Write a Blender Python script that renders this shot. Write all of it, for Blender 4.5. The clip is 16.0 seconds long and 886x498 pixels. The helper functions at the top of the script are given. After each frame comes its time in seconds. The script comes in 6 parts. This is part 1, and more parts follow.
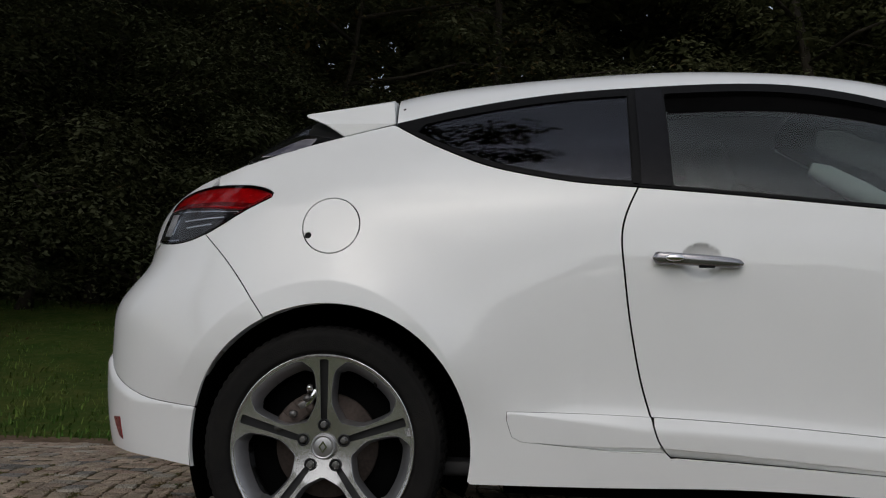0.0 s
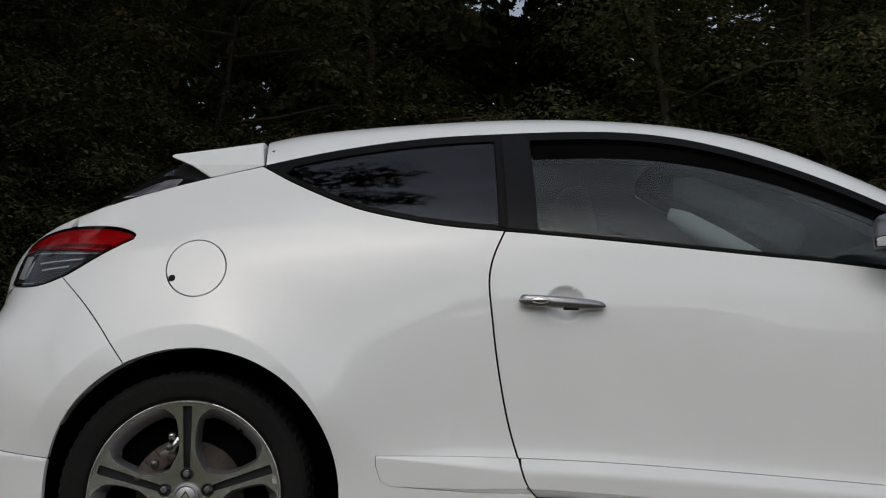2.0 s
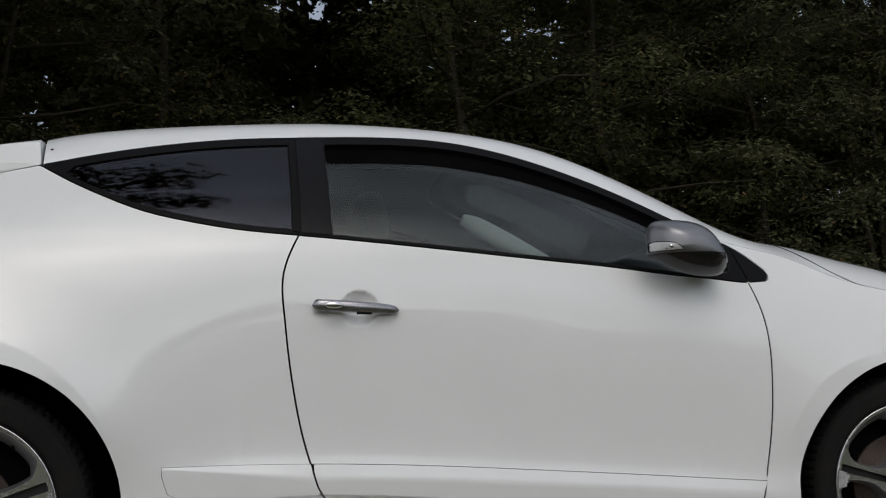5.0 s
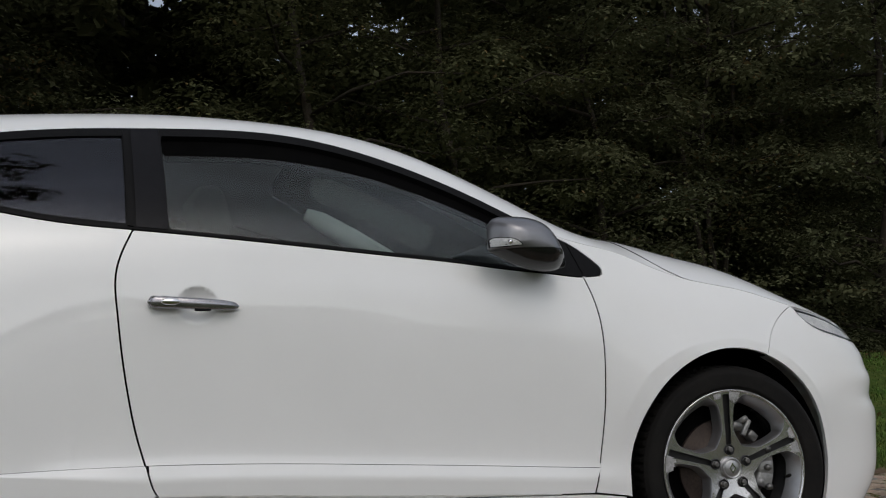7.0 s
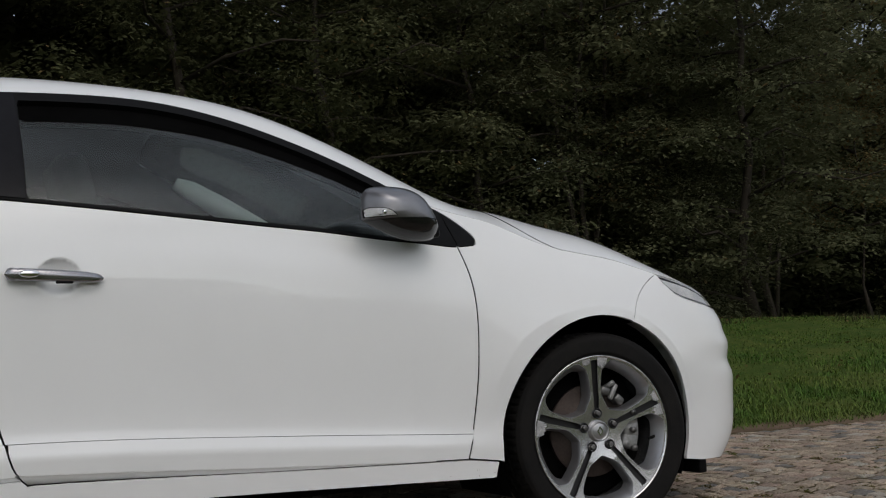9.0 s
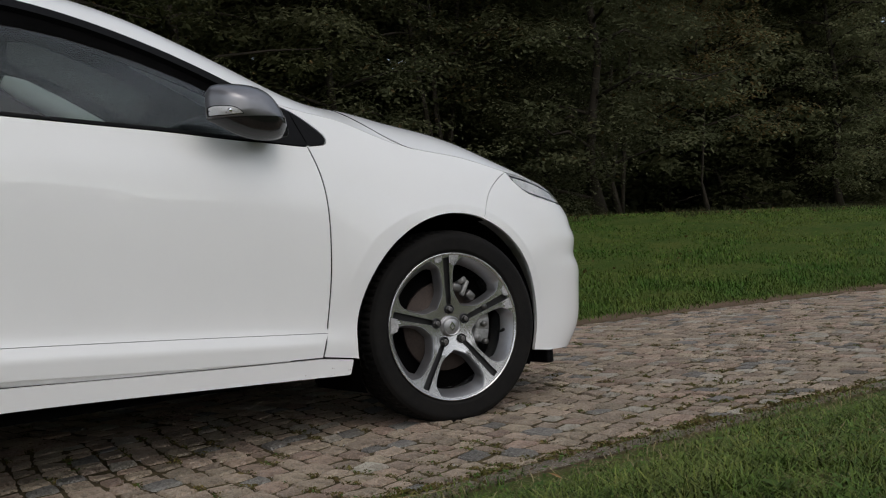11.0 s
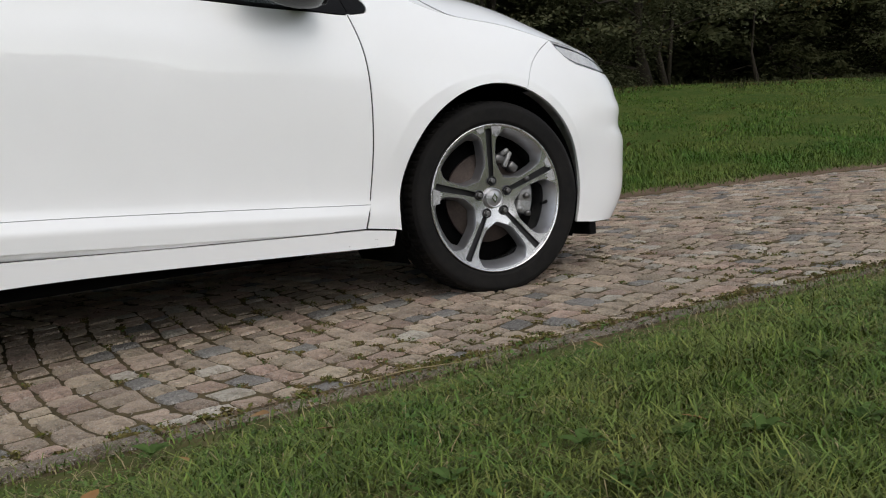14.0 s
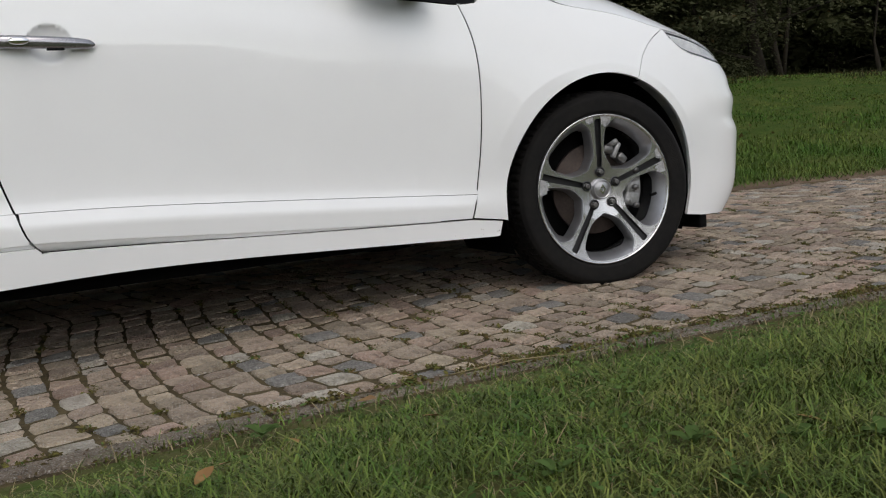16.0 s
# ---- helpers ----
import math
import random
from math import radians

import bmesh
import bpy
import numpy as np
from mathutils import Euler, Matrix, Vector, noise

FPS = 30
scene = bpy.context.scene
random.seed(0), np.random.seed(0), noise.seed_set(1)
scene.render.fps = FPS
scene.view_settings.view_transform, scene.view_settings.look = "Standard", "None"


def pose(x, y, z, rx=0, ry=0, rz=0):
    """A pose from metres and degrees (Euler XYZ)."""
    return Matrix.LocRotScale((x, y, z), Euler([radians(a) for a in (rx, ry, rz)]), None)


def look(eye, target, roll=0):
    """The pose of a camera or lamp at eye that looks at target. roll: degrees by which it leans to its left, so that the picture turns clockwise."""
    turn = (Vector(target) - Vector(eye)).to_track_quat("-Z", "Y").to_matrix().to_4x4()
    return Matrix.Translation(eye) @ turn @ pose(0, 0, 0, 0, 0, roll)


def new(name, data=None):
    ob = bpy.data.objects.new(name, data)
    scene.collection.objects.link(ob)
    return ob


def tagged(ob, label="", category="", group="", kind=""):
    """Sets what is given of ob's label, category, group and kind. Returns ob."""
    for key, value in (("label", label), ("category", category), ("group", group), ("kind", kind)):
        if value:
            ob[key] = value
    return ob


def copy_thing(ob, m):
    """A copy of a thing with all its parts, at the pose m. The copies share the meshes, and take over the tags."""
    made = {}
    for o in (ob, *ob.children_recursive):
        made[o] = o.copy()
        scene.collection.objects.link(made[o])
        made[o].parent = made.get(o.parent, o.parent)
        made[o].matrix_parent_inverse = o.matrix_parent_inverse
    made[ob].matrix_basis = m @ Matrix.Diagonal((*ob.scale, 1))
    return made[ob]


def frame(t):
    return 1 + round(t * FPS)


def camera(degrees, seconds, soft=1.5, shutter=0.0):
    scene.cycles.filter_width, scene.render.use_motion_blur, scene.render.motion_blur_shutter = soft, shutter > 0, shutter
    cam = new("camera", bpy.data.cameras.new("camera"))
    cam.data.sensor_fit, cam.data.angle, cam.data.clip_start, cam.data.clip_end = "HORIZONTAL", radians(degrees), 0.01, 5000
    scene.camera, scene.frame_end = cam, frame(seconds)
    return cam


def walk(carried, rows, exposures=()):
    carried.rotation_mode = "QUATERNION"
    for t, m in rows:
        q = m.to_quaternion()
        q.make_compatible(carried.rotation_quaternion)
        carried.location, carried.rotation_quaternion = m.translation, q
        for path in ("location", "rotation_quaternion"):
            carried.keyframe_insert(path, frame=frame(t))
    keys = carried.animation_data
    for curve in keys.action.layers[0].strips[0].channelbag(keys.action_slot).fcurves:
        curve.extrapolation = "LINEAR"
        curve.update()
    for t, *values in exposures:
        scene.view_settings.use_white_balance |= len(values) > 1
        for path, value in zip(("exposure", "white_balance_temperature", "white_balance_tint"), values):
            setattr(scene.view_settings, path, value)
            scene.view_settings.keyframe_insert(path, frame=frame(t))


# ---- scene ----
cam = camera(48.87, 16.0, soft=1.12)
PIVOT = (0.5188, -2.5760, 0.5029)  # the head on which the camera turns
FORWARD, RISE = 0.0833, 0.0630  # from the pivot to the lens
TURNS = [  # seconds, yaw, pitch, roll
    (0.0, 4.580, 5.917, -1.921),
    (0.5, 3.025, 6.489, -1.701),
    (1.0, 0.977, 7.304, -1.547),
    (1.5, -0.774, 7.970, -1.317),
    (2.0, -2.809, 8.550, -1.064),
    (2.5, -4.609, 8.878, -0.781),
    (3.0, -6.320, 8.965, -0.541),
    (3.5, -8.015, 8.973, -0.290),
    (4.0, -10.043, 8.965, -0.047),
    (4.5, -12.170, 8.928, 0.236),
    (5.0, -14.398, 8.862, 0.558),
    (5.5, -16.669, 8.773, 0.898),
    (6.0, -18.931, 8.667, 1.229),
    (6.5, -21.127, 8.548, 1.530),
    (7.0, -23.258, 8.418, 1.800),
    (7.5, -25.078, 8.160, 2.098),
    (8.0, -26.888, 7.759, 2.302),
    (8.5, -28.522, 7.294, 2.578),
    (9.0, -30.348, 6.424, 2.826),
    (9.5, -32.204, 5.332, 3.099),
    (10.0, -34.883, 3.971, 3.456),
    (10.2, -35.889, 3.145, 3.622),
    (10.7, -37.881, 1.219, 3.998),
    (11.2, -39.165, -0.531, 4.306),
    (11.7, -39.848, -2.167, 4.514),
    (12.3, -40.025, -4.068, 4.590),
    (12.5, -39.945, -4.697, 4.568),
    (13.0, -38.731, -6.075, 4.588),
    (13.5, -37.757, -6.932, 4.521),
    (14.0, -36.314, -7.001, 4.442),
    (14.5, -34.809, -7.158, 4.381),
    (15.0, -33.494, -7.271, 4.297),
    (15.5, -31.674, -7.240, 4.218),
    (16.0, -30.185, -7.116, 4.153),
]
walk(cam, [(t, pose(*PIVOT) @ pose(0, 0, 0, 90 + pitch, roll, yaw) @ pose(0, RISE, -FORWARD)) for t, yaw, pitch, roll in TURNS],
     exposures=[(0.0, -0.41), (3.5, -0.37), (7.0, -0.25), (10.2, -0.23), (12.3, 0.20), (13.5, 0.34), (14.5, 0.35), (16.0, 0.21)])

# ---- daylight: an overcast sky with a wide, weak sun ----
SUN_HEIGHT, SUN_TURN = 44.0, 192.0
world = bpy.data.worlds.new("overcast")
scene.world = world
world.use_nodes = True
wn = world.node_tree.nodes
sky = wn.new("ShaderNodeTexSky")
sky.sky_type, sky.sun_disc = "NISHITA", False
sky.sun_elevation, sky.sun_rotation = radians(SUN_HEIGHT), radians(SUN_TURN)
sky.air_density, sky.dust_density, sky.ozone_density = 1.0, 3.0, 2.0
wash = wn.new("ShaderNodeHueSaturation")
wash.inputs["Saturation"].default_value = 0.5
world.node_tree.links.new(sky.outputs[0], wash.inputs["Color"])
clouds, spread_c, depth_c, shade_c = wn.new("ShaderNodeTexNoise"), wn.new("ShaderNodeMapping"), wn.new("ShaderNodeMapRange"), wn.new("ShaderNodeMix")
spread_c.inputs["Scale"].default_value = (1.0, 1.0, 2.6)
clouds.inputs["Scale"].default_value, clouds.inputs["Detail"].default_value, clouds.inputs["Distortion"].default_value = 2.6, 6, 0.6
depth_c.inputs["From Min"].default_value, depth_c.inputs["From Max"].default_value = 0.36, 0.64
depth_c.inputs["To Min"].default_value, depth_c.inputs["To Max"].default_value = 0.62, 1.38
shade_c.data_type, shade_c.blend_type = "RGBA", "MULTIPLY"
shade_c.inputs["Factor"].default_value = 1.0
for a, b in ((wn.new("ShaderNodeTexCoord").outputs["Generated"], spread_c.inputs["Vector"]), (spread_c.outputs[0], clouds.inputs["Vector"]), (clouds.outputs["Fac"], depth_c.inputs["Value"]),
             (wash.outputs[0], shade_c.inputs["A"]), (depth_c.outputs[0], shade_c.inputs["B"]), (shade_c.outputs["Result"], wn["Background"].inputs[0])):
    world.node_tree.links.new(a, b)
wn["Background"].inputs[1].default_value = 0.142
sun = new("sun", bpy.data.lights.new("sun", "SUN"))
sun.data.energy, sun.data.angle, sun.data.color = 0.70, radians(160), (0.97, 0.985, 1.0)
sun.matrix_world = look((0, 0, 30), (-30 * math.sin(radians(SUN_TURN)), -30 * math.cos(radians(SUN_TURN)), 30 - 30 * math.tan(radians(SUN_HEIGHT))))


# ---- materials ----
def material(name, color, rough=0.5, metal=0.0, coat=0.0, spots=0.0, scale=20.0, bump=0.0, bump_scale=80.0, vary=0.0, island=False,
             color2=None, spec=0.5, trans=0.0):
    """A principled surface: a base colour broken up by noise at two scales, fine relief, and a change from piece to piece."""
    m = bpy.data.materials.new(name)
    m.use_nodes = True
    n, l = m.node_tree.nodes, m.node_tree.links
    p = n["Principled BSDF"]
    p.inputs["Roughness"].default_value, p.inputs["Metallic"].default_value = rough, metal
    p.inputs["Coat Weight"].default_value, p.inputs["Coat Roughness"].default_value = coat, 0.02
    p.inputs["Specular IOR Level"].default_value = spec
    p.inputs["Base Color"].default_value = (*color, 1)
    p.inputs["Transmission Weight"].default_value = trans
    at = n.new("ShaderNodeTexCoord").outputs["Object"]
    if color2 or spots:
        a, b = n.new("ShaderNodeTexNoise"), n.new("ShaderNodeTexNoise")
        a.inputs["Scale"].default_value, b.inputs["Scale"].default_value = scale, scale * 0.17
        a.inputs["Detail"].default_value, b.inputs["Detail"].default_value = 6, 3
        mix = n.new("ShaderNodeMix")
        mix.data_type = "RGBA"
        c2 = color2 or [c * (1 - spots) for c in color]
        mix.inputs["A"].default_value, mix.inputs["B"].default_value = (*color, 1), (*c2, 1)
        add = n.new("ShaderNodeMath")
        add.operation = "ADD"
        ramp = n.new("ShaderNodeMapRange")
        ramp.inputs["From Min"].default_value, ramp.inputs["From Max"].default_value = 0.75, 1.25
        l.new(at, a.inputs["Vector"]), l.new(at, b.inputs["Vector"])
        l.new(a.outputs["Fac"], add.inputs[0]), l.new(b.outputs["Fac"], add.inputs[1])
        l.new(add.outputs[0], ramp.inputs["Value"]), l.new(ramp.outputs[0], mix.inputs["Factor"])
        out = mix.outputs["Result"]
        if vary:
            hsv = n.new("ShaderNodeHueSaturation")
            rnd = n.new("ShaderNodeNewGeometry").outputs["Random Per Island"] if island else n.new("ShaderNodeObjectInfo").outputs["Random"]
            r2, r3 = n.new("ShaderNodeMapRange"), n.new("ShaderNodeMapRange")
            r2.inputs["To Min"].default_value, r2.inputs["To Max"].default_value = 1 - vary, 1 + vary
            r3.inputs["To Min"].default_value, r3.inputs["To Max"].default_value = 0.5 - 0.035 * vary, 0.5 + 0.035 * vary
            odd = n.new("ShaderNodeMath")
            odd.operation = "FRACT"
            mul = n.new("ShaderNodeMath")
            mul.operation, mul.inputs[1].default_value = "MULTIPLY", 7.31
            l.new(rnd, mul.inputs[0]), l.new(mul.outputs[0], odd.inputs[0])
            l.new(rnd, r2.inputs["Value"]), l.new(odd.outputs[0], r3.inputs["Value"])
            l.new(r2.outputs[0], hsv.inputs["Value"]), l.new(r3.outputs[0], hsv.inputs["Hue"])
            l.new(out, hsv.inputs["Color"])
            out = hsv.outputs[0]
        l.new(out, p.inputs["Base Color"])
    if bump:
        c = n.new("ShaderNodeTexNoise")
        c.inputs["Scale"].default_value, c.inputs["Detail"].default_value = bump_scale, 5
        k = n.new("ShaderNodeBump")
        k.inputs["Strength"].default_value, k.inputs["Distance"].default_value = bump, 0.01
        l.new(at, c.inputs["Vector"]), l.new(c.outputs["Fac"], k.inputs["Height"]), l.new(k.outputs[0], p.inputs["Normal"])
    return m


PAINT = material("white_paint", (0.80, 0.805, 0.80), 0.6, coat=1.0, spots=0.03, scale=5, spec=0.12)
PAINT.node_tree.nodes["Principled BSDF"].inputs["Coat IOR"].default_value = 1.58
BLACK_GLOSS = material("black_gloss", (0.012, 0.012, 0.013), 0.12, spots=0.3)
BLACK_TRIM = material("black_trim", (0.007, 0.007, 0.0075), 0.4, spots=0.3, scale=300, bump=0.1, bump_scale=900, spec=0.07)
PILLAR = material("pillar_film", (0.009, 0.009, 0.011), 0.25, spots=0.25, scale=200, spec=0.10)
RUBBER = material("rubber", (0.0085, 0.0083, 0.0082), 0.75, color2=(0.0135, 0.0125, 0.0115), scale=45, bump=0.25, bump_scale=300, spec=0.1)
LINER = material("wheel_liner", (0.004, 0.004, 0.004), 1.0, spots=0.4, spec=0.02)
ALLOY = material("alloy", (0.62, 0.615, 0.615), 0.26, metal=0.92, spots=0.12, scale=40, bump=0.02, bump_scale=600)
# a third darker than the spoke faces, for pocket walls and centre cap
ALLOY_POCKET = material("alloy_pocket", (0.42, 0.42, 0.43), 0.34, metal=0.85, spots=0.15, scale=40)
# near-black, the shade of deep slots and bolt seats put into the colour
ALLOY_SHADE = material("alloy_shade", (0.012, 0.012, 0.013), 0.5, metal=0.2, spots=0.3, scale=40)
SCUFF = material("scuffed_alloy", (0.62, 0.62, 0.62), 0.45, metal=0.8, spots=0.5, scale=220, bump=0.8, bump_scale=260)
STEEL = material("steel", (0.20, 0.195, 0.19), 0.42, metal=0.9, spots=0.35, scale=90)
RUSTY = material("rusty_steel", (0.085, 0.064, 0.054), 0.7, metal=0.4, spots=0.5, scale=120)
CALIPER = material("caliper", (0.30, 0.30, 0.295), 0.45, metal=0.5, spots=0.3, scale=120)
SILVER = material("silver_plastic", (0.30, 0.295, 0.31), 0.2, metal=0.85, coat=0.5, spots=0.06, scale=30)
GREY_PAINT = material("grey_paint", (0.20, 0.20, 0.213), 0.36, metal=0.7, coat=0.9, spots=0.06, scale=400)
LAMP_GREY = material("lamp_grey", (0.010, 0.010, 0.011), 0.4, metal=0.0, spots=0.3, scale=50)
LAMP_SILVER = material("lamp_silver", (0.90, 0.90, 0.89), 0.30, metal=0.1, spots=0.2, scale=70)
CHROME = material("chrome", (0.75, 0.75, 0.76), 0.12, metal=1.0, spots=0.03)
CABIN = material("cabin_plastic", (0.02, 0.02, 0.022), 0.65, spots=0.2, scale=80)
CLOTH = material("seat_cloth", (0.022, 0.022, 0.024), 0.9, spots=0.3, scale=250, bump=0.2, bump_scale=700)
PILLAR_TRIM = material("pillar_trim", (0.75, 0.77, 0.75), 0.85, spots=0.08, scale=120)
HEADLINER = material("headliner", (0.045, 0.046, 0.05), 0.9, spots=0.08, scale=120)


def clear(name, color, rough=0.0, ior=1.45):
    m = bpy.data.materials.new(name)
    m.use_nodes = True
    p = m.node_tree.nodes["Principled BSDF"]
    p.inputs["Base Color"].default_value = (*color, 1)
    p.inputs["Transmission Weight"].default_value, p.inputs["IOR"].default_value, p.inputs["Roughness"].default_value = 1, ior, rough
    return m


GLASS = clear("tinted_glass", (0.52, 0.61, 0.585))
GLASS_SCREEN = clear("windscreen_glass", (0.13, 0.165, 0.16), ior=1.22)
GLASS_DARK = clear("privacy_glass", (0.18, 0.185, 0.23), ior=1.42)
GLASS_DARK.node_tree.nodes["Principled BSDF"].inputs["Specular Tint"].default_value = (0.82, 0.87, 1.0, 1)
# lavender base and raised gloss stand in for sky reflected in the rear window
REAR_SHEEN = material("rear_glass_sheen", (0.045, 0.044, 0.070), 0.08, coat=0.4, spots=0.1, scale=20, spec=0.75)
LENS = clear("lamp_lens", (0.95, 0.95, 0.96))
SMOKE = clear("smoked_lens", (0.62, 0.62, 0.64))
RED_LENS = clear("red_lens", (0.92, 0.05, 0.07))
RED_DARK = material("dark_red_reflector", (0.22, 0.008, 0.012), 0.25, coat=0.6, spots=0.4, scale=90)
RED_BACK = material("red_reflector", (0.62, 0.006, 0.03), 0.3, coat=0.6, spots=0.3, scale=60)
GRASS = material("grass", (0.068, 0.123, 0.020), 0.5, color2=(0.136, 0.158, 0.040), scale=9, vary=0.6, island=True, spec=0.13)
# verge grass slightly darkened for the bank, the wood's shade put into its colour
GRASS_BANK_SHADE = material("bank_grass", (0.054, 0.120, 0.019), 0.55, color2=(0.120, 0.148, 0.034), scale=3, vary=0.38, island=True, spec=0.1)
SOD = material("sod", (0.050, 0.084, 0.016), 0.95, color2=(0.095, 0.082, 0.034), scale=14, bump=0.8, bump_scale=30, spec=0.1)
BANK = material("bank_turf", (0.030, 0.064, 0.010), 0.95, color2=(0.078, 0.092, 0.022), scale=14, bump=1.0, bump_scale=90, spec=0.08)
STRAW = material("straw", (0.30, 0.24, 0.12), 0.7, color2=(0.20, 0.16, 0.08), scale=30, vary=0.3, island=True)
GRIT = material("grit", (0.5, 0.48, 0.44), 0.8, color2=(0.3, 0.27, 0.24), scale=60, vary=0.3, island=True)
EARTH = material("earth", (0.180, 0.126, 0.088), 0.95, color2=(0.10, 0.070, 0.046), scale=18, bump=1.0, bump_scale=70, spec=0.1)
JOINT = material("joint_earth", (0.125, 0.098, 0.050), 0.95, color2=(0.058, 0.045, 0.025), scale=60, bump=1.0, bump_scale=140, spec=0.1)
MOSS = material("moss", (0.095, 0.095, 0.022), 0.9, color2=(0.14, 0.10, 0.042), scale=60, vary=0.4, island=True, spec=0.1)


def granite(name, body, vein, vary, island=False):
    """Worn granite: mottled body, fine dark and pale grains, slight earth stains, pitted relief."""
    m = material(name, body, 0.82, color2=vein, scale=60, bump=1.0, bump_scale=105, vary=vary, island=island, spec=0.25)
    n, l = m.node_tree.nodes, m.node_tree.links
    for k in n:
        if k.type == "BUMP":
            k.inputs["Distance"].default_value = 0.03
    p = n["Principled BSDF"]
    src = p.inputs["Base Color"].links[0].from_socket
    at = n.new("ShaderNodeTexCoord").outputs["Object"]
    for scale, lo, hi, to, amount in ((260, 0.46, 0.62, (0.70, 0.67, 0.62, 1), 0.5), (210, 0.54, 0.62, (0.03, 0.027, 0.025, 1), 0.65), (14, 0.50, 0.70, (0.12, 0.088, 0.055, 1), 0.55)):
        t, r, x = n.new("ShaderNodeTexNoise"), n.new("ShaderNodeMapRange"), n.new("ShaderNodeMix")
        t.inputs["Scale"].default_value, t.inputs["Detail"].default_value = scale, 3
        r.inputs["From Min"].default_value, r.inputs["From Max"].default_value = lo + 0.08, hi + 0.08
        r.inputs["To Max"].default_value = amount
        x.data_type = "RGBA"
        x.inputs["B"].default_value = to
        l.new(at, t.inputs["Vector"]), l.new(t.outputs["Fac"], r.inputs["Value"]), l.new(r.outputs[0], x.inputs["Factor"]), l.new(src, x.inputs["A"])
        src = x.outputs["Result"]
    l.new(src, p.inputs["Base Color"])
    return m


STONE_A, STONE = [granite("cobble_brown", (0.505, 0.402, 0.300), (0.33, 0.258, 0.19), 0.27, k) for k in (False, True)]
STONE_P, STONE_PF = [granite("cobble_pink", (0.50, 0.372, 0.283), (0.33, 0.235, 0.176), 0.22, k) for k in (False, True)]
STONE_B, STONE_BF = [granite("cobble_slate", (0.16, 0.152, 0.140), (0.27, 0.255, 0.23), 0.2, k) for k in (False, True)]
STONE_C, STONE_CF = [granite("cobble_pale", (0.54, 0.495, 0.415), (0.36, 0.315, 0.255), 0.18, k) for k in (False, True)]
KERB = granite("edging_stone", (0.265, 0.218, 0.165), (0.15, 0.12, 0.088), 0.15)
BARK = material("bark", (0.045, 0.037, 0.028), 0.95, color2=(0.025, 0.022, 0.018), scale=14, bump=1.0, bump_scale=22, spec=0.1)


def foliage(name, color, color2, vary=0.17, tree=0.3):
    """Thin leaves: matt, part of the light passing through, a change from leaf to leaf and from tree to tree."""
    m = material(name, color, 0.7, color2=color2, scale=3, vary=vary, island=True, spec=0.06)
    n, l = m.node_tree.nodes, m.node_tree.links
    p = n["Principled BSDF"]
    hsv, r, t, mix = n.new("ShaderNodeHueSaturation"), n.new("ShaderNodeMapRange"), n.new("ShaderNodeBsdfTranslucent"), n.new("ShaderNodeMixShader")
    r.inputs["To Min"].default_value, r.inputs["To Max"].default_value = 1 - tree, 1 + tree
    l.new(n.new("ShaderNodeObjectInfo").outputs["Random"], r.inputs["Value"]), l.new(r.outputs[0], hsv.inputs["Value"])
    l.new(p.inputs["Base Color"].links[0].from_socket, hsv.inputs["Color"])
    l.new(hsv.outputs[0], p.inputs["Base Color"]), l.new(hsv.outputs[0], t.inputs["Color"])
    mix.inputs[0].default_value = 0.42
    l.new(p.outputs[0], mix.inputs[1]), l.new(t.outputs[0], mix.inputs[2]), l.new(mix.outputs[0], n["Material Output"].inputs["Surface"])
    return m


# front crowns take a grey leaf lightened as lit, inner growth the dark one
LEAF = foliage("leaf", (0.050, 0.056, 0.026), (0.076, 0.078, 0.036), 0.08)
LEAF_LIT = foliage("leaf_grey_lit", (0.096, 0.108, 0.056), (0.142, 0.142, 0.074), 0.08)
LEAF_C = foliage("leaf_brown", (0.11, 0.082, 0.034), (0.15, 0.11, 0.05))
WEED = foliage("weed_leaf", (0.085, 0.16, 0.04), (0.13, 0.20, 0.065), 0.3, 0.15)
LEAF_DRY = material("dry_leaf", (0.19, 0.082, 0.026), 0.7, color2=(0.25, 0.13, 0.045), scale=40, vary=0.3, island=True)


from mathutils.geometry import delaunay_2d_cdt

# ---- small helpers ----
def part(name, bm, mat, parent=None, label="", smooth=True):
    """Links a bmesh as one mesh object, under a thing or a part where one is given."""
    me = bpy.data.meshes.new(name)
    bm.to_mesh(me)
    bm.free()
    return meshed(name, me, mat, parent, label, smooth)


def meshed(name, me, mat, parent=None, label="", smooth=True):
    me.materials.append(mat)
    if smooth:
        me.polygons.foreach_set("use_smooth", [True] * len(me.polygons))
    ob = new(name, me)
    ob.parent = parent
    if label:
        ob["label"] = label
    return ob


def sheet(name, v, f, mat, parent=None, label="", smooth=True):
    me = bpy.data.meshes.new(name)
    me.from_pydata([tuple(q) for q in v], [], [tuple(q) for q in f])
    me.update()
    return meshed(name, me, mat, parent, label, smooth)


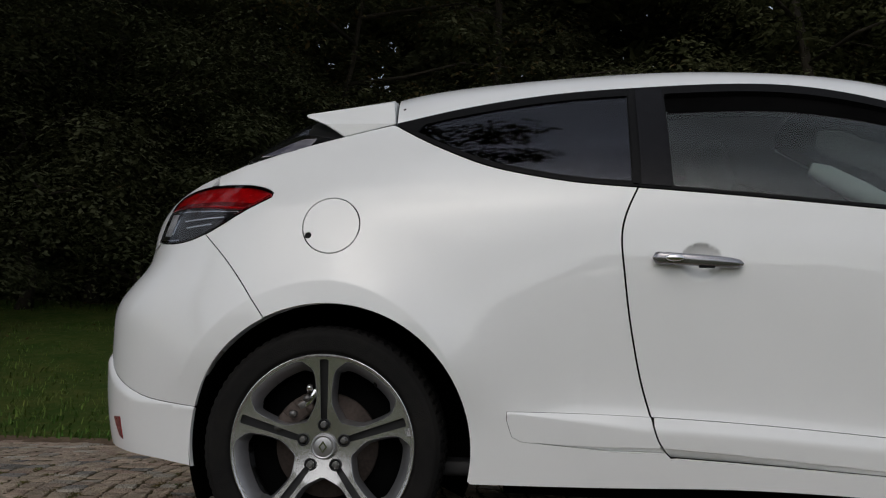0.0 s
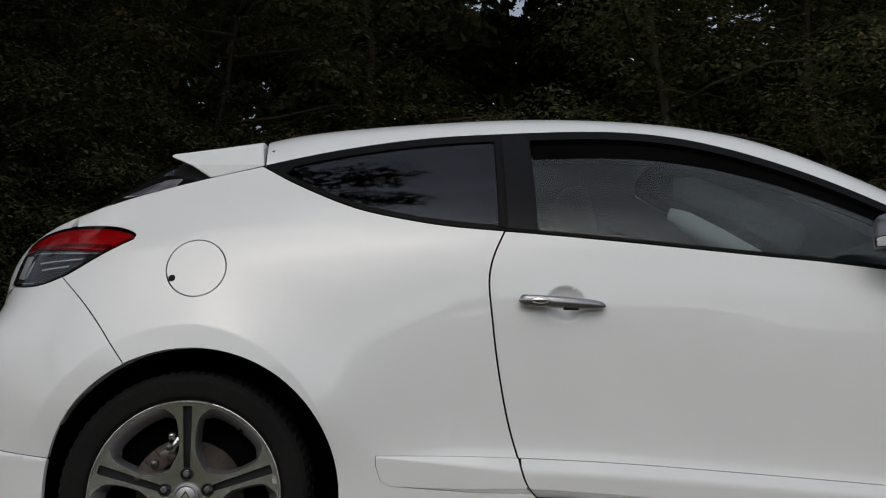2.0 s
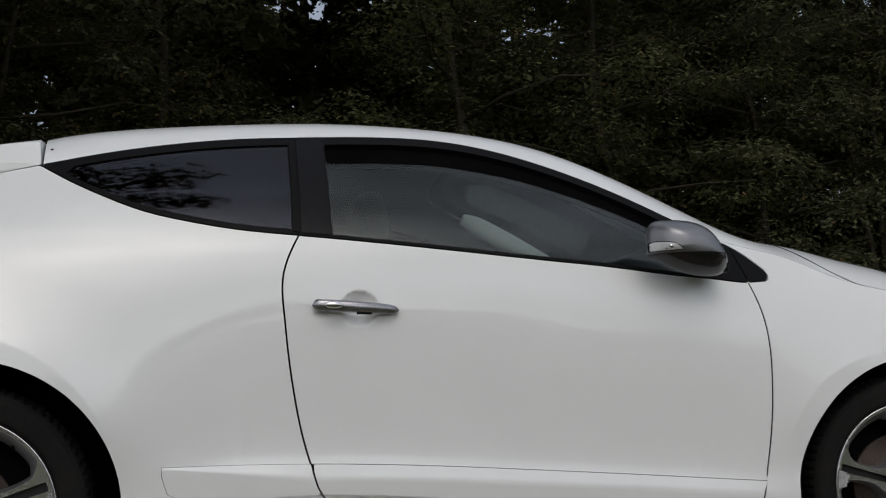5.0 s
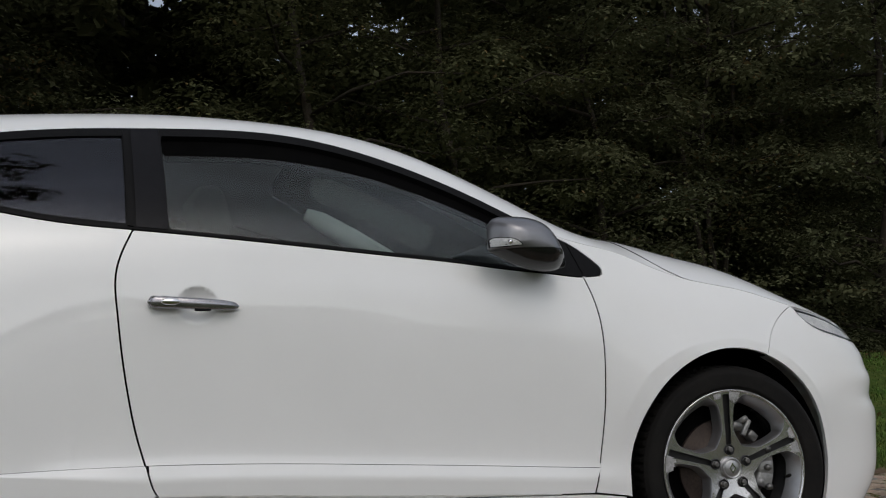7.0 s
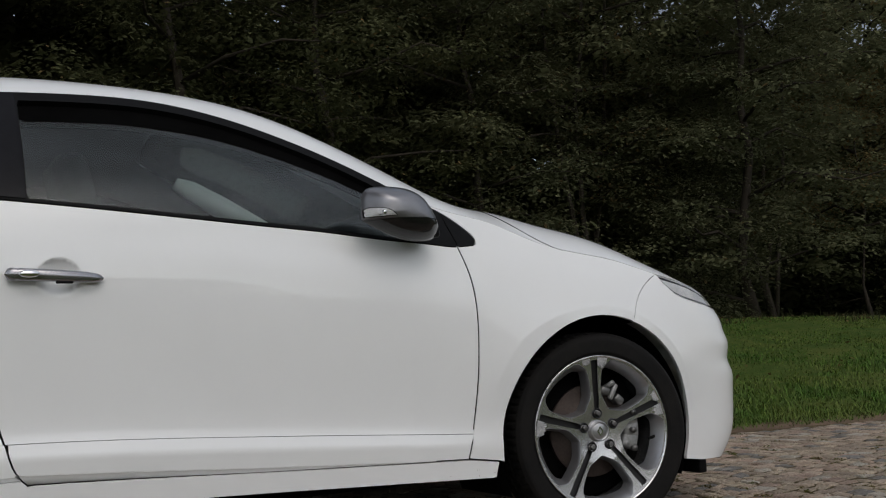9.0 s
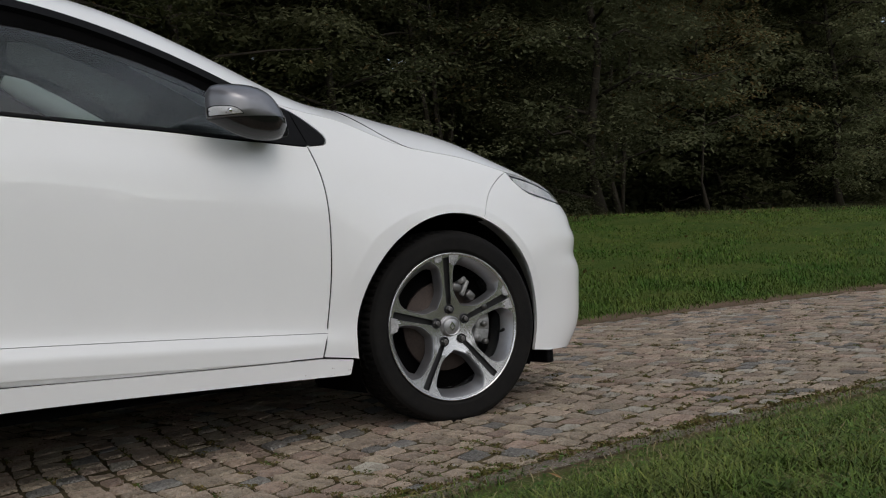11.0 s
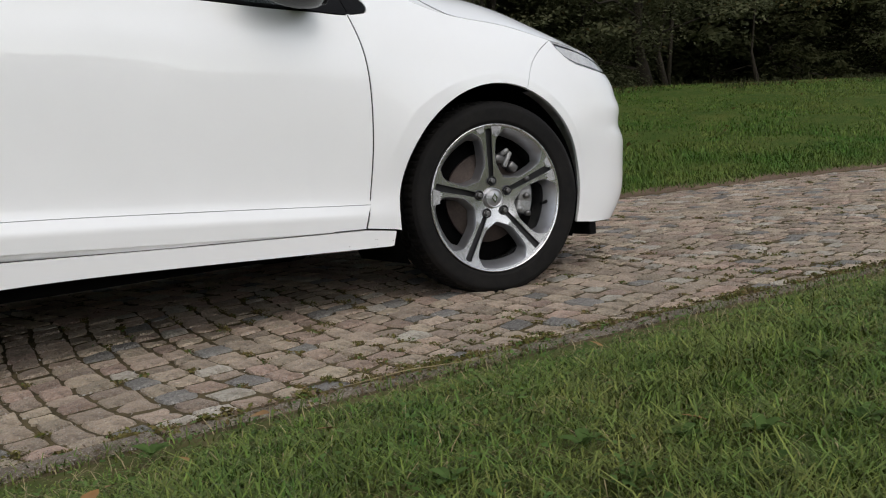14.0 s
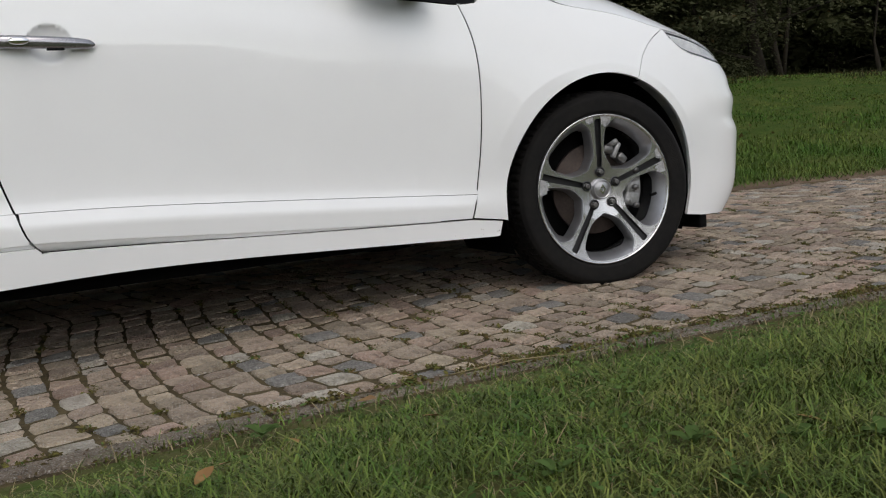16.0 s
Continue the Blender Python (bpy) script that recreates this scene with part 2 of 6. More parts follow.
def spline(points):
    """A natural cubic spline through (x, y) points, straight beyond its ends; it takes arrays."""
    x, y = np.array(points, float).T
    n, h = len(x), np.diff(x)
    a, b = np.eye(n), np.zeros(n)
    for i in range(1, n - 1):
        a[i, i - 1:i + 2] = h[i - 1], 2 * (h[i - 1] + h[i]), h[i]
        b[i] = 6 * ((y[i + 1] - y[i]) / h[i] - (y[i] - y[i - 1]) / h[i - 1])
    m = np.linalg.solve(a, b)

    def at(q):
        q = np.asarray(q, float)
        c = np.clip(q, x[0], x[-1])
        i = np.clip(np.searchsorted(x, c) - 1, 0, n - 2)
        u, w = c - x[i], x[i + 1] - c
        r = (m[i] * w ** 3 + m[i + 1] * u ** 3) / (6 * h[i]) + (y[i] / h[i] - m[i] * h[i] / 6) * w + (y[i + 1] / h[i] - m[i + 1] * h[i] / 6) * u
        s0 = (y[1] - y[0]) / h[0] - h[0] * m[1] / 6
        s1 = (y[-1] - y[-2]) / h[-1] + h[-1] * m[-2] / 6
        return r + np.minimum(q - x[0], 0) * s0 + np.maximum(q - x[-1], 0) * s1
    return at


def curve(points, n=40):
    """Points along a smooth line through the given ones, by the length of its chords."""
    p = np.array(points, float)
    s = np.r_[0, np.cumsum(np.linalg.norm(np.diff(p, axis=0), axis=1))]
    q = np.linspace(0, s[-1], n)
    return np.stack([spline(np.stack([s, p[:, k]], 1))(q) for k in range(p.shape[1])], 1)


def line(*points):
    return np.array(points, float)


def chain(*runs):
    """Runs of points, end to end, as one closed outline with no doubled corners."""
    out = []
    for run in runs:
        for q in run:
            if not out or np.hypot(*(np.array(q) - out[-1])) > 1e-4:
                out.append(np.array(q, float))
    if np.hypot(*(out[0] - out[-1])) < 1e-4:
        out.pop()
    return np.array(out)


def even(poly, step, closed=True):
    out = []
    n = len(poly)
    for i in range(n if closed else n - 1):
        a, b = poly[i], poly[(i + 1) % n]
        k = max(1, int(np.ceil(np.hypot(*(b - a)) / step)))
        out += [a + (b - a) * j / k for j in range(k)]
    return np.array(out)


def area2(p):
    q = np.roll(p, -1, 0)
    return (p[:, 0] * q[:, 1] - q[:, 0] * p[:, 1]).sum()


def shrink(p, d):
    """The outline moved inwards by d (a hole outwards, with -d)."""
    if area2(p) < 0:
        p = p[::-1]
    a, b = p - np.roll(p, 1, 0), np.roll(p, -1, 0) - p
    na = np.stack([-a[:, 1], a[:, 0]], 1) / (np.linalg.norm(a, axis=1)[:, None] + 1e-9)
    nb = np.stack([-b[:, 1], b[:, 0]], 1) / (np.linalg.norm(b, axis=1)[:, None] + 1e-9)
    n = na + nb
    n /= np.maximum((n * na).sum(1), 0.5)[:, None]
    return p + d * n


def inside(q, poly):
    x, y = q[:, 0], q[:, 1]
    r = np.zeros(len(q), bool)
    for i in range(len(poly)):
        (x0, y0), (x1, y1) = poly[i - 1], poly[i]
        if y0 != y1:
            r ^= ((y0 > y) != (y1 > y)) & (x < (x1 - x0) * (y - y0) / (y1 - y0) + x0)
    return r


def mesh2d(outline, holes=(), step=0.02, lines=()):
    """Triangles that fill an outline with holes; returns points, triangles and the closed rims."""
    rims = [even(np.array(o, float), step) for o in (outline, *holes)]
    runs = []
    for r in lines:
        r = even(np.array(r, float), step, False)
        r = r[np.min(np.linalg.norm(r[:, None] - np.concatenate(rims)[None], axis=2), axis=1) > 0.35 * step]
        ok = inside(r, rims[0]) if len(r) else np.zeros(0, bool)
        for h in rims[1:]:
            ok &= ~inside(r, h)
        runs.append(r[ok])
    allr = np.concatenate(rims + runs)
    lo, hi = rims[0].min(0), rims[0].max(0)
    gx, gy = np.meshgrid(np.arange(lo[0], hi[0], step), np.arange(lo[1], hi[1], step * 0.87))
    gx[1::2] += step / 2
    g = np.stack([gx.ravel(), gy.ravel()], 1)
    ok = inside(g, rims[0])
    for h in rims[1:]:
        ok &= ~inside(g, h)
    g = g[ok]
    if len(g):
        keep = np.ones(len(g), bool)
        for i in range(0, len(g), 2000):
            d = np.linalg.norm(g[i:i + 2000, None] - allr[None], axis=2).min(1)
            keep[i:i + 2000] = d > 0.55 * step
        g = g[keep]
    pts = np.concatenate([allr, g])
    edges, loops, k = [], [], 0
    for r in rims:
        loops.append(list(range(k, k + len(r))))
        edges += [(k + i, k + (i + 1) % len(r)) for i in range(len(r))]
        k += len(r)
    for r in runs:
        edges += [(k + i, k + i + 1) for i in range(len(r) - 1) if np.hypot(*(r[i + 1] - r[i])) < 1.6 * step]
        k += len(r)
    v, _, f, ov, _, _ = delaunay_2d_cdt([Vector(q) for q in pts], edges, [], 0, 1e-7)
    v = np.array([tuple(q) for q in v])
    f = np.array([t for t in f if len(t) == 3])
    c = v[f].mean(1)
    ok = inside(c, rims[0])
    for h in rims[1:]:
        ok &= ~inside(c, h)
    back = {}
    for i, o in enumerate(ov):
        for j in o:
            back[j] = i
    return v, f[ok], [[back[i] for i in l if i in back] for l in loops]


TWINS = {}


def skin(name, outline, holes, surf, mat, parent, step=0.02, depth=0.012, gap=0.0, label="", mirror=True, lift=0.0, lines=(), slab=False):
    """A panel: the outline filled, laid on a surface, with its edges turned inwards; with its twin on the other side of the car where mirror is set."""
    outline = np.array(outline, float)
    if gap:
        outline = shrink(even(outline, step), gap)
        holes = [shrink(even(np.array(h, float), step), -gap) for h in holes]
    v, f, loops = mesh2d(outline, holes, step, lines)
    e = 1e-4
    p0 = surf(v[:, 0], v[:, 1])
    nx = np.cross(surf(v[:, 0] + e, v[:, 1]) - surf(v[:, 0] - e, v[:, 1]), surf(v[:, 0], v[:, 1] + e) - surf(v[:, 0], v[:, 1] - e))
    nx /= np.linalg.norm(nx, axis=1)[:, None] + 1e-12
    p0 = p0 + lift * nx
    pts, nor, faces = [p0], [nx], [f]
    k = len(p0)
    quads = []
    for loop in loops if depth else ():
        a = np.array(loop)
        top, low = p0[a], p0[a] - depth * nx[a]
        pts += [top, low]
        nor += [np.zeros_like(top)] * 2
        m = len(a)
        quads += [(k + i, k + m + i, k + m + (i + 1) % m, k + (i + 1) % m) for i in range(m)]
        k += 2 * m
    faces = [tuple(t) for t in f] + quads
    if slab:
        pts.append(p0 - depth * nx)
        nor.append(-nx)
        faces += [tuple(i + k for i in t[::-1]) for t in f]
    pts, nor = np.concatenate(pts), np.concatenate(nor)
    made = None
    for flip in ((False, True) if mirror else (False,)):
        me = bpy.data.meshes.new(name)
        if flip:
            pts[:, 1], nor[:, 1] = 2 * MID - pts[:, 1], -nor[:, 1]
            if parent is not None and parent.name in TWINS:
                parent = TWINS[parent.name]
        me.from_pydata(pts.tolist(), [], [t[::-1] for t in faces] if flip else faces)
        me.update()
        ob = meshed(name, me, mat, parent, label)
        me.normals_split_custom_set_from_vertices(nor.tolist())
        if flip:
            TWINS[made.name] = ob
        made = made or ob
    return made


def box(bm, size, at=(0, 0, 0), turn=(0, 0, 0), bevel=0.0, seg=2):
    r = bmesh.ops.create_cube(bm, size=1, matrix=pose(*at, *turn) @ Matrix.Diagonal((*size, 1)))
    if bevel:
        es = list({e for v in r["verts"] for e in v.link_edges})
        bmesh.ops.bevel(bm, geom=es, offset=bevel, segments=seg, affect="EDGES", profile=0.5)
    return r["verts"]


def lathe(profile, n=48, closed=False):
    """A turned form round the y axis from (radius, y) points."""
    v, f = [], []
    k = len(profile)
    for i in range(n):
        c, s = math.cos(2 * math.pi * i / n), math.sin(2 * math.pi * i / n)
        v += [(r * c, y, r * s) for r, y in profile]
    for i in range(n):
        for j in range(k if closed else k - 1):
            a, b = i * k + j, i * k + (j + 1) % k
            c, d = ((i + 1) % n) * k + (j + 1) % k, ((i + 1) % n) * k + j
            f.append((a, b, c, d))
    return v, f


def tube(points, radii, n=8, cap=True):
    """A round bar along points; returns its vertices and faces."""
    v, f = [], []
    p = [Vector(q) for q in points]
    side = Vector((0.3, 0.2, 0.93))
    for i, q in enumerate(p):
        d = (p[min(i + 1, len(p) - 1)] - p[max(i - 1, 0)]).normalized()
        a = d.cross(side).normalized()
        b = d.cross(a)
        for j in range(n):
            t = 2 * math.pi * j / n
            v.append(q + radii[i] * (math.cos(t) * a + math.sin(t) * b))
    for i in range(len(p) - 1):
        for j in range(n):
            f.append((i * n + j, i * n + (j + 1) % n, (i + 1) * n + (j + 1) % n, (i + 1) * n + j))
    if cap:
        f += [tuple(range(n))[::-1], tuple(range(len(v) - n, len(v)))]
    return v, f


# ---- the lane, its verges and the bank ----
def near_edge(x):
    return -0.60 - 0.017 * (np.asarray(x, float) - 0.6) ** 2 * np.where(np.abs(x) < 12, 1, 12 / np.maximum(np.abs(x), 12))


LANE, SAND = 3.45, 0.36  # the lane's width, and the earthy strip along its far side


def sand_w(x):
    return SAND * np.clip((np.asarray(x, float) - 0.6) / 2.2, 0, 1)


def far_edge(x):
    return near_edge(x) + LANE


def ground_z(x, y):
    x, y = np.asarray(x, float), np.asarray(y, float)
    d = y - far_edge(x)
    bank = 0.02 + 0.96 * np.clip((d - 0.1) / 5.8, 0, 1) ** 1.15 * (1 - 0.022 * np.clip(x - 8, 0, 18))
    e = near_edge(x) - 0.10 - y
    verge = np.clip(e * 0.10, 0, 0.06) - 0.006
    return np.where(d > 0, bank, np.where(e > 0, verge, np.where(d > -sand_w(x), 0.004 + 0.03 * np.clip(d + SAND, 0, SAND), -0.005)))


xs = np.unique(np.r_[np.linspace(-60, -8, 20), np.linspace(-8, 12, 100), np.linspace(12, 60, 20)])
ds = np.unique(np.r_[-60, -40, -25, -15, -8, np.linspace(-5, -0.12, 26), -0.10, -0.095, 0, LANE / 2, LANE - SAND - 0.02, LANE - SAND + 0.002, LANE - SAND / 2, LANE - 0.005, LANE, np.linspace(LANE + 0.1, LANE + 7, 36), LANE + 10, LANE + 18, LANE + 30, LANE + 60])
gv, gf = [], []
for i, x in enumerate(xs):
    y = near_edge(x) + ds
    z = ground_z(np.full_like(y, x), y)
    z = z + np.where(ds > LANE + 0.3, 0.012 * np.sin(3.1 * x + 2 * y) + 0.01 * np.sin(5.3 * y - 1.7 * x), 0)
    gv += [(x, b, c) for b, c in zip(y, z)]
n = len(ds)
gf = [(i * n + j, (i + 1) * n + j, (i + 1) * n + j + 1, i * n + j + 1) for i in range(len(xs) - 1) for j in range(n - 1)]
ground = sheet("ground", gv, gf, JOINT)
for m in (SOD, BANK, EARTH):
    ground.data.materials.append(m)
slots = []
for i in range(len(xs) - 1):
    for j in range(n - 1):
        mid = (ds[j] + ds[j + 1]) / 2
        slots.append(1 if mid < -0.1 else 2 if mid > LANE + 0.05 else 3 if mid > LANE - sand_w(xs[i]) else 0)
ground.data.polygons.foreach_set("material_index", slots)
tagged(ground, "grassy verges and earth under the lane", "ground", kind="structure")


# ---- the car: x runs forwards from the rear axle, y inwards from its widest point, z up from the road ----
MID = 0.90
AXLE, HUB_Z = 2.64, 0.312
XA, XB, KR, KF = -0.15, 2.95, 1.0, 1.0
STATIONS = (-0.7, -0.3, 0.0, 0.4, 0.85, 1.5, 2.15, 2.65, 3.1, 3.6)
LEVELS = (0.2, 0.4, 0.6, 0.8, 1.0, 1.2, 1.4)
SECTIONS = (
    (0.060, 0.045, 0.030, 0.050, 0.150, 0.30, 0.46),
    (0.050, 0.030, 0.012, 0.035, 0.110, 0.25, 0.41),
    (0.045, 0.022, 0.003, 0.025, 0.085, 0.21, 0.37),
    (0.050, 0.026, 0.010, 0.022, 0.066, 0.175, 0.335),
    (0.062, 0.032, 0.020, 0.022, 0.052, 0.155, 0.305),
    (0.062, 0.034, 0.022, 0.024, 0.060, 0.165, 0.31),
    (0.055, 0.034, 0.022, 0.034, 0.100, 0.21, 0.36),
    (0.045, 0.025, 0.008, 0.030, 0.130, 0.28, 0.46),
    (0.050, 0.034, 0.024, 0.055, 0.170, 0.36, 0.56),
    (0.070, 0.060, 0.050, 0.080, 0.230, 0.44, 0.66),
)
groove = spline([(0.3, 0.418), (0.48, 0.421), (0.66, 0.4225), (0.85, 0.420), (1.09, 0.4115), (1.43, 0.391), (1.71, 0.372), (2.13, 0.342), (2.3, 0.331)])
tail = spline([(0.2, -0.74), (0.3, -0.775), (0.45, -0.795), (0.6, -0.795), (0.68, -0.782), (0.735, -0.74), (0.80, -0.685), (0.87, -0.675), (0.94, -0.66),
               (1.0, -0.62), (1.06, -0.545), (1.14, -0.42), (1.3, -0.37)])
nose = spline([(0.15, 3.42), (0.22, 3.51), (0.35, 3.555), (0.43, 3.56), (0.485, 3.55), (0.515, 3.525), (0.575, 3.535), (0.60, 3.528), (0.625, 3.508), (0.66, 3.495), (0.72, 3.44), (0.8, 3.35), (0.9, 3.22), (1.0, 3.10), (1.2, 3.06)])
REAR_ARCH, FRONT_ARCH = (0.013, 0.312, 0.371), (2.648, 0.303, 0.388)


def lip(an, front):
    """Width of the flat band round a wheel opening, by the angle in degrees."""
    return 0.032 + 0.030 * np.clip((an - 105) / 30, 0, 1) if front else 0.063 * np.clip((an - 18) / 72, 0.12, 1)


def ledge_w(x):
    return 0.033 * np.clip((np.asarray(x, float) - 0.46) / 0.38, 0.12, 1)


def inset(x, z, fold="all"):
    """How far the flank lies in from the car's widest point."""
    x, z = np.asarray(x, float), np.asarray(z, float)
    cols = [spline(list(zip(STATIONS, [s[k] for s in SECTIONS])))(x) for k in range(len(LEVELS))]
    # one natural spline up each section
    n, zl = len(LEVELS), np.array(LEVELS)
    h = np.diff(zl)
    a = np.eye(n)
    for i in range(1, n - 1):
        a[i, i - 1:i + 2] = h[i - 1], 2 * (h[i - 1] + h[i]), h[i]
    ys = np.stack(cols)
    b = np.zeros_like(ys)
    for i in range(1, n - 1):
        b[i] = 6 * ((ys[i + 1] - ys[i]) / h[i] - (ys[i] - ys[i - 1]) / h[i - 1])
    m = np.linalg.solve(a, b.reshape(n, -1)).reshape(ys.shape)
    c = np.clip(z, zl[0], zl[-1])
    i = np.clip(np.searchsorted(zl, c) - 1, 0, n - 2)

    def pick(q, j):
        return np.take_along_axis(q.reshape(n, -1), j.reshape(1, -1), 0).reshape(j.shape)
    u, w, hh = c - zl[i], zl[i + 1] - c, h[i]
    r = (pick(m, i) * w ** 3 + pick(m, i + 1) * u ** 3) / (6 * hh) + (pick(ys, i) / hh - pick(m, i) * hh / 6) * w + (pick(ys, i + 1) / hh - pick(m, i + 1) * hh / 6) * u
    r = r + np.maximum(z - zl[-1], 0) * 0.9
    # the flank sweeps out towards the lower moulding; below the shut line a chamfer rounds over into the moulding's face
    reach_x = np.clip((x - 0.42) / 0.25, 0, 1) * np.clip((2.45 - x) / 0.5, 0, 1) ** 0.8
    g = groove(x)
    t = (z - g) / ledge_w(x) + 1
    h = np.maximum(z - g, 0)
    chamfer = 0.0115 * np.clip(np.where(t < -0.3, 0, np.where(t < 0.3, (t + 0.3) ** 2 / 1.2, t)), 0, 1.4)
    sweep = (0.0115 + 0.013 * (1 - np.exp(-h / 0.035))) * np.exp(-(h / 0.34) ** 2)
    r = r + reach_x * {"all": np.where(z < g, chamfer, sweep), "above": sweep, "below": chamfer}[fold]
    # the lips round the wheels: a flat band, a crease, and a hollow running out into the flank
    for k, (cx, cz, cr) in enumerate((REAR_ARCH, FRONT_ARCH)):
        an = np.degrees(np.arctan2(z - cz, x - cx))
        d = np.clip((np.hypot(x - cx, z - cz) - cr - lip(an, k)) / (0.17 if k else 0.19), 0, 1)
        low = np.clip((z - 0.36) / 0.2, 0, 1)
        low = low * low * (3 - 2 * low)
        r = r - (0.012 if k else 0.020) * low * (1 - d) ** 2.2
    return r


def wrap_r(x, z):
    """The flank's own coordinate: x along the doors, an angle round the corners."""
    x, z = np.asarray(x, float), np.asarray(z, float)
    rear = np.clip((XA - x) / np.maximum(XA - tail(z), 0.2), 0, 1)
    front = np.clip((x - XB) / np.maximum(nose(z) - XB, 0.1), 0, 1)
    return np.where(x < XA, XA - KR * np.arcsin(rear) * 2 / math.pi, np.where(x > XB, XB + KF * np.arcsin(front) * 2 / math.pi, x))


def side(p, z, fold="all"):
    p, z = np.asarray(p, float), np.asarray(z, float)
    cr = np.sin(np.clip((XA - p) / KR, 0, 1) * math.pi / 2)
    cf = np.sin(np.clip((p - XB) / KF, 0, 1) * math.pi / 2)
    x = np.where(p < XA, XA - np.maximum(XA - tail(z), 0.2) * cr, np.where(p > XB, XB + np.maximum(nose(z) - XB, 0.1) * cf, p))
    half = (MID - inset(x, z, fold)) * (1 - cr ** 2.6) ** (1 / 2.6) * (1 - cf ** 3.2) ** (1 / 3.2)
    return np.stack([x, MID - half, z], 1)


def on_side(xz):
    xz = np.array(xz, float)
    return np.stack([wrap_r(xz[:, 0], xz[:, 1]), xz[:, 1]], 1)


# the line where flank and upper shell meet, and the ridge over the middle
edge = spline([(-0.56, 0.965), (-0.45, 1.018), (-0.353, 1.050), (-0.2, 1.104), (-0.015, 1.164), (0.13, 1.206), (0.29, 1.252), (0.45, 1.289), (0.64, 1.320), (0.81, 1.336),
               (1.03, 1.352), (1.23, 1.353), (1.42, 1.324), (1.6, 1.268), (1.76, 1.202), (1.9, 1.134), (2.03, 1.073), (2.16, 1.035), (2.3, 1.005), (2.42, 0.958),
               (2.56, 0.917), (2.75, 0.887), (2.947, 0.835), (3.06, 0.808), (3.166, 0.774), (3.28, 0.73)])
ridge = spline([(-0.6, 0.97), (-0.45, 1.06), (-0.2, 1.20), (0.1, 1.347), (0.31, 1.393), (0.62, 1.427), (0.95, 1.45), (1.2, 1.449), (1.43, 1.433), (1.6, 1.40),
                (1.85, 1.309), (2.08, 1.205), (2.27, 1.125), (2.42, 1.113), (2.6, 1.078), (2.9, 1.005), (3.15, 0.875), (3.42, 0.785)])
bow = spline([(-0.5, 3), (0.1, 5), (1.0, 6), (1.6, 6), (2.1, 5.0), (2.45, 4.5), (3.4, 4.0)])
QW = 0.65


def shell(x, q):
    x, q = np.asarray(x, float), np.asarray(q, float)
    ze = edge(x)
    ye = side(wrap_r(x, ze), ze)[:, 1]
    s = np.clip(q / QW, -0.2, 1)
    y = ye + (MID - ye) * s
    return np.stack([x, y, ze + (ridge(x) - ze) * (1 - (1 - s) ** bow(x))], 1)


def arc(c, a0, a1, n=36, grow=0.0):
    t = np.radians(np.linspace(a0, a1, n))
    return np.stack([c[0] + (c[2] + grow) * np.cos(t), c[1] + (c[2] + grow) * np.sin(t)], 1)


belt = spline([(0.142, 1.203), (0.207, 1.164), (0.307, 1.114), (0.402, 1.076), (0.51, 1.050), (0.644, 1.029), (0.805, 1.017), (1.06, 1.0), (1.3, 0.982), (1.506, 0.967),
               (1.711, 0.953), (1.9, 0.936), (2.05, 0.926), (2.15, 0.920), (2.225, 0.930)])


def along(f, x0, x1, n=40):
    x = np.linspace(x0, x1, n)
    return np.stack([x, f(x)], 1)


def crease(c, k, grow):
    an = np.linspace(22, 158, 70)
    rad = c[2] + lip(an, k) + grow
    return np.stack([c[0] + rad * np.cos(np.radians(an)), c[1] + rad * np.sin(np.radians(an))], 1)


FOLDS = [on_side(crease(c, k, e)) for k, c in enumerate((REAR_ARCH, FRONT_ARCH)) for e in (-0.004, 0.0, 0.004, 0.03, 0.06)] + [along(groove, 0.45, 2.3, 80) + (0, d) for d in (0.012, 0.03, 0.055)]

car = new("car")
tagged(car, "white three-door coupe parked on the cobbled lane", "car")
seam_r = curve([(0.805, 1.017), (0.776, 0.952), (0.763, 0.90), (0.767, 0.806), (0.779, 0.704), (0.798, 0.59), (0.820, 0.492), (0.847, 0.401), (0.865, 0.353), (0.893, 0.323)], 40)
seam_f = curve([(2.142, 0.922), (2.167, 0.83), (2.178, 0.726), (2.178, 0.60), (2.168, 0.44), (2.157, 0.36), (2.135, 0.270)], 30)
door_low = spline([(0.893, 0.323), (1.05, 0.317), (1.43, 0.298), (1.76, 0.2835), (2.14, 0.268)])
sill_low = spline([(0.38, 0.232), (0.77, 0.238), (1.05, 0.2455), (1.3, 0.2425), (1.76, 0.223), (2.24, 0.2015)])
LAMP = curve([(-0.180, 0.974), (-0.177, 0.985), (-0.190, 0.995), (-0.255, 1.009), (-0.367, 1.010), (-0.45, 0.997), (-0.497, 0.972), (-0.514, 0.932), (-0.526, 0.89), (-0.538, 0.853)], 40)
LAMP_LOW = curve([(-0.538, 0.853), (-0.442, 0.845), (-0.36, 0.867), (-0.255, 0.931), (-0.180, 0.974)], 28)
lamp_seam = curve([(-0.36, 0.867), (-0.284, 0.795), (-0.163, 0.645)], 14)
a0 = math.degrees(math.atan2(0.645 - REAR_ARCH[1], -0.163 - REAR_ARCH[0]))
arch_hi = arc(REAR_ARCH, a0, -11, 50)
low_line = lambda x: 0.334 + 0.016 * np.clip((0.74 - x) / 0.24, 0, 1)
thick_u = lambda x: 0.012 * np.clip((x - 0.54) / 0.25, 0, 1)
moulding_r = chain(along(groove, 0.478, 0.838, 20), line((0.851, 0.39), (0.874, 0.334)), along(low_line, 0.868, 0.515, 16), line((0.492, 0.360), (0.478, 0.40)))
fuel = arc((-0.004, 0.895, 0.077), 0, 352, 40)
top_r = along(edge, 0.13, -0.36, 30)
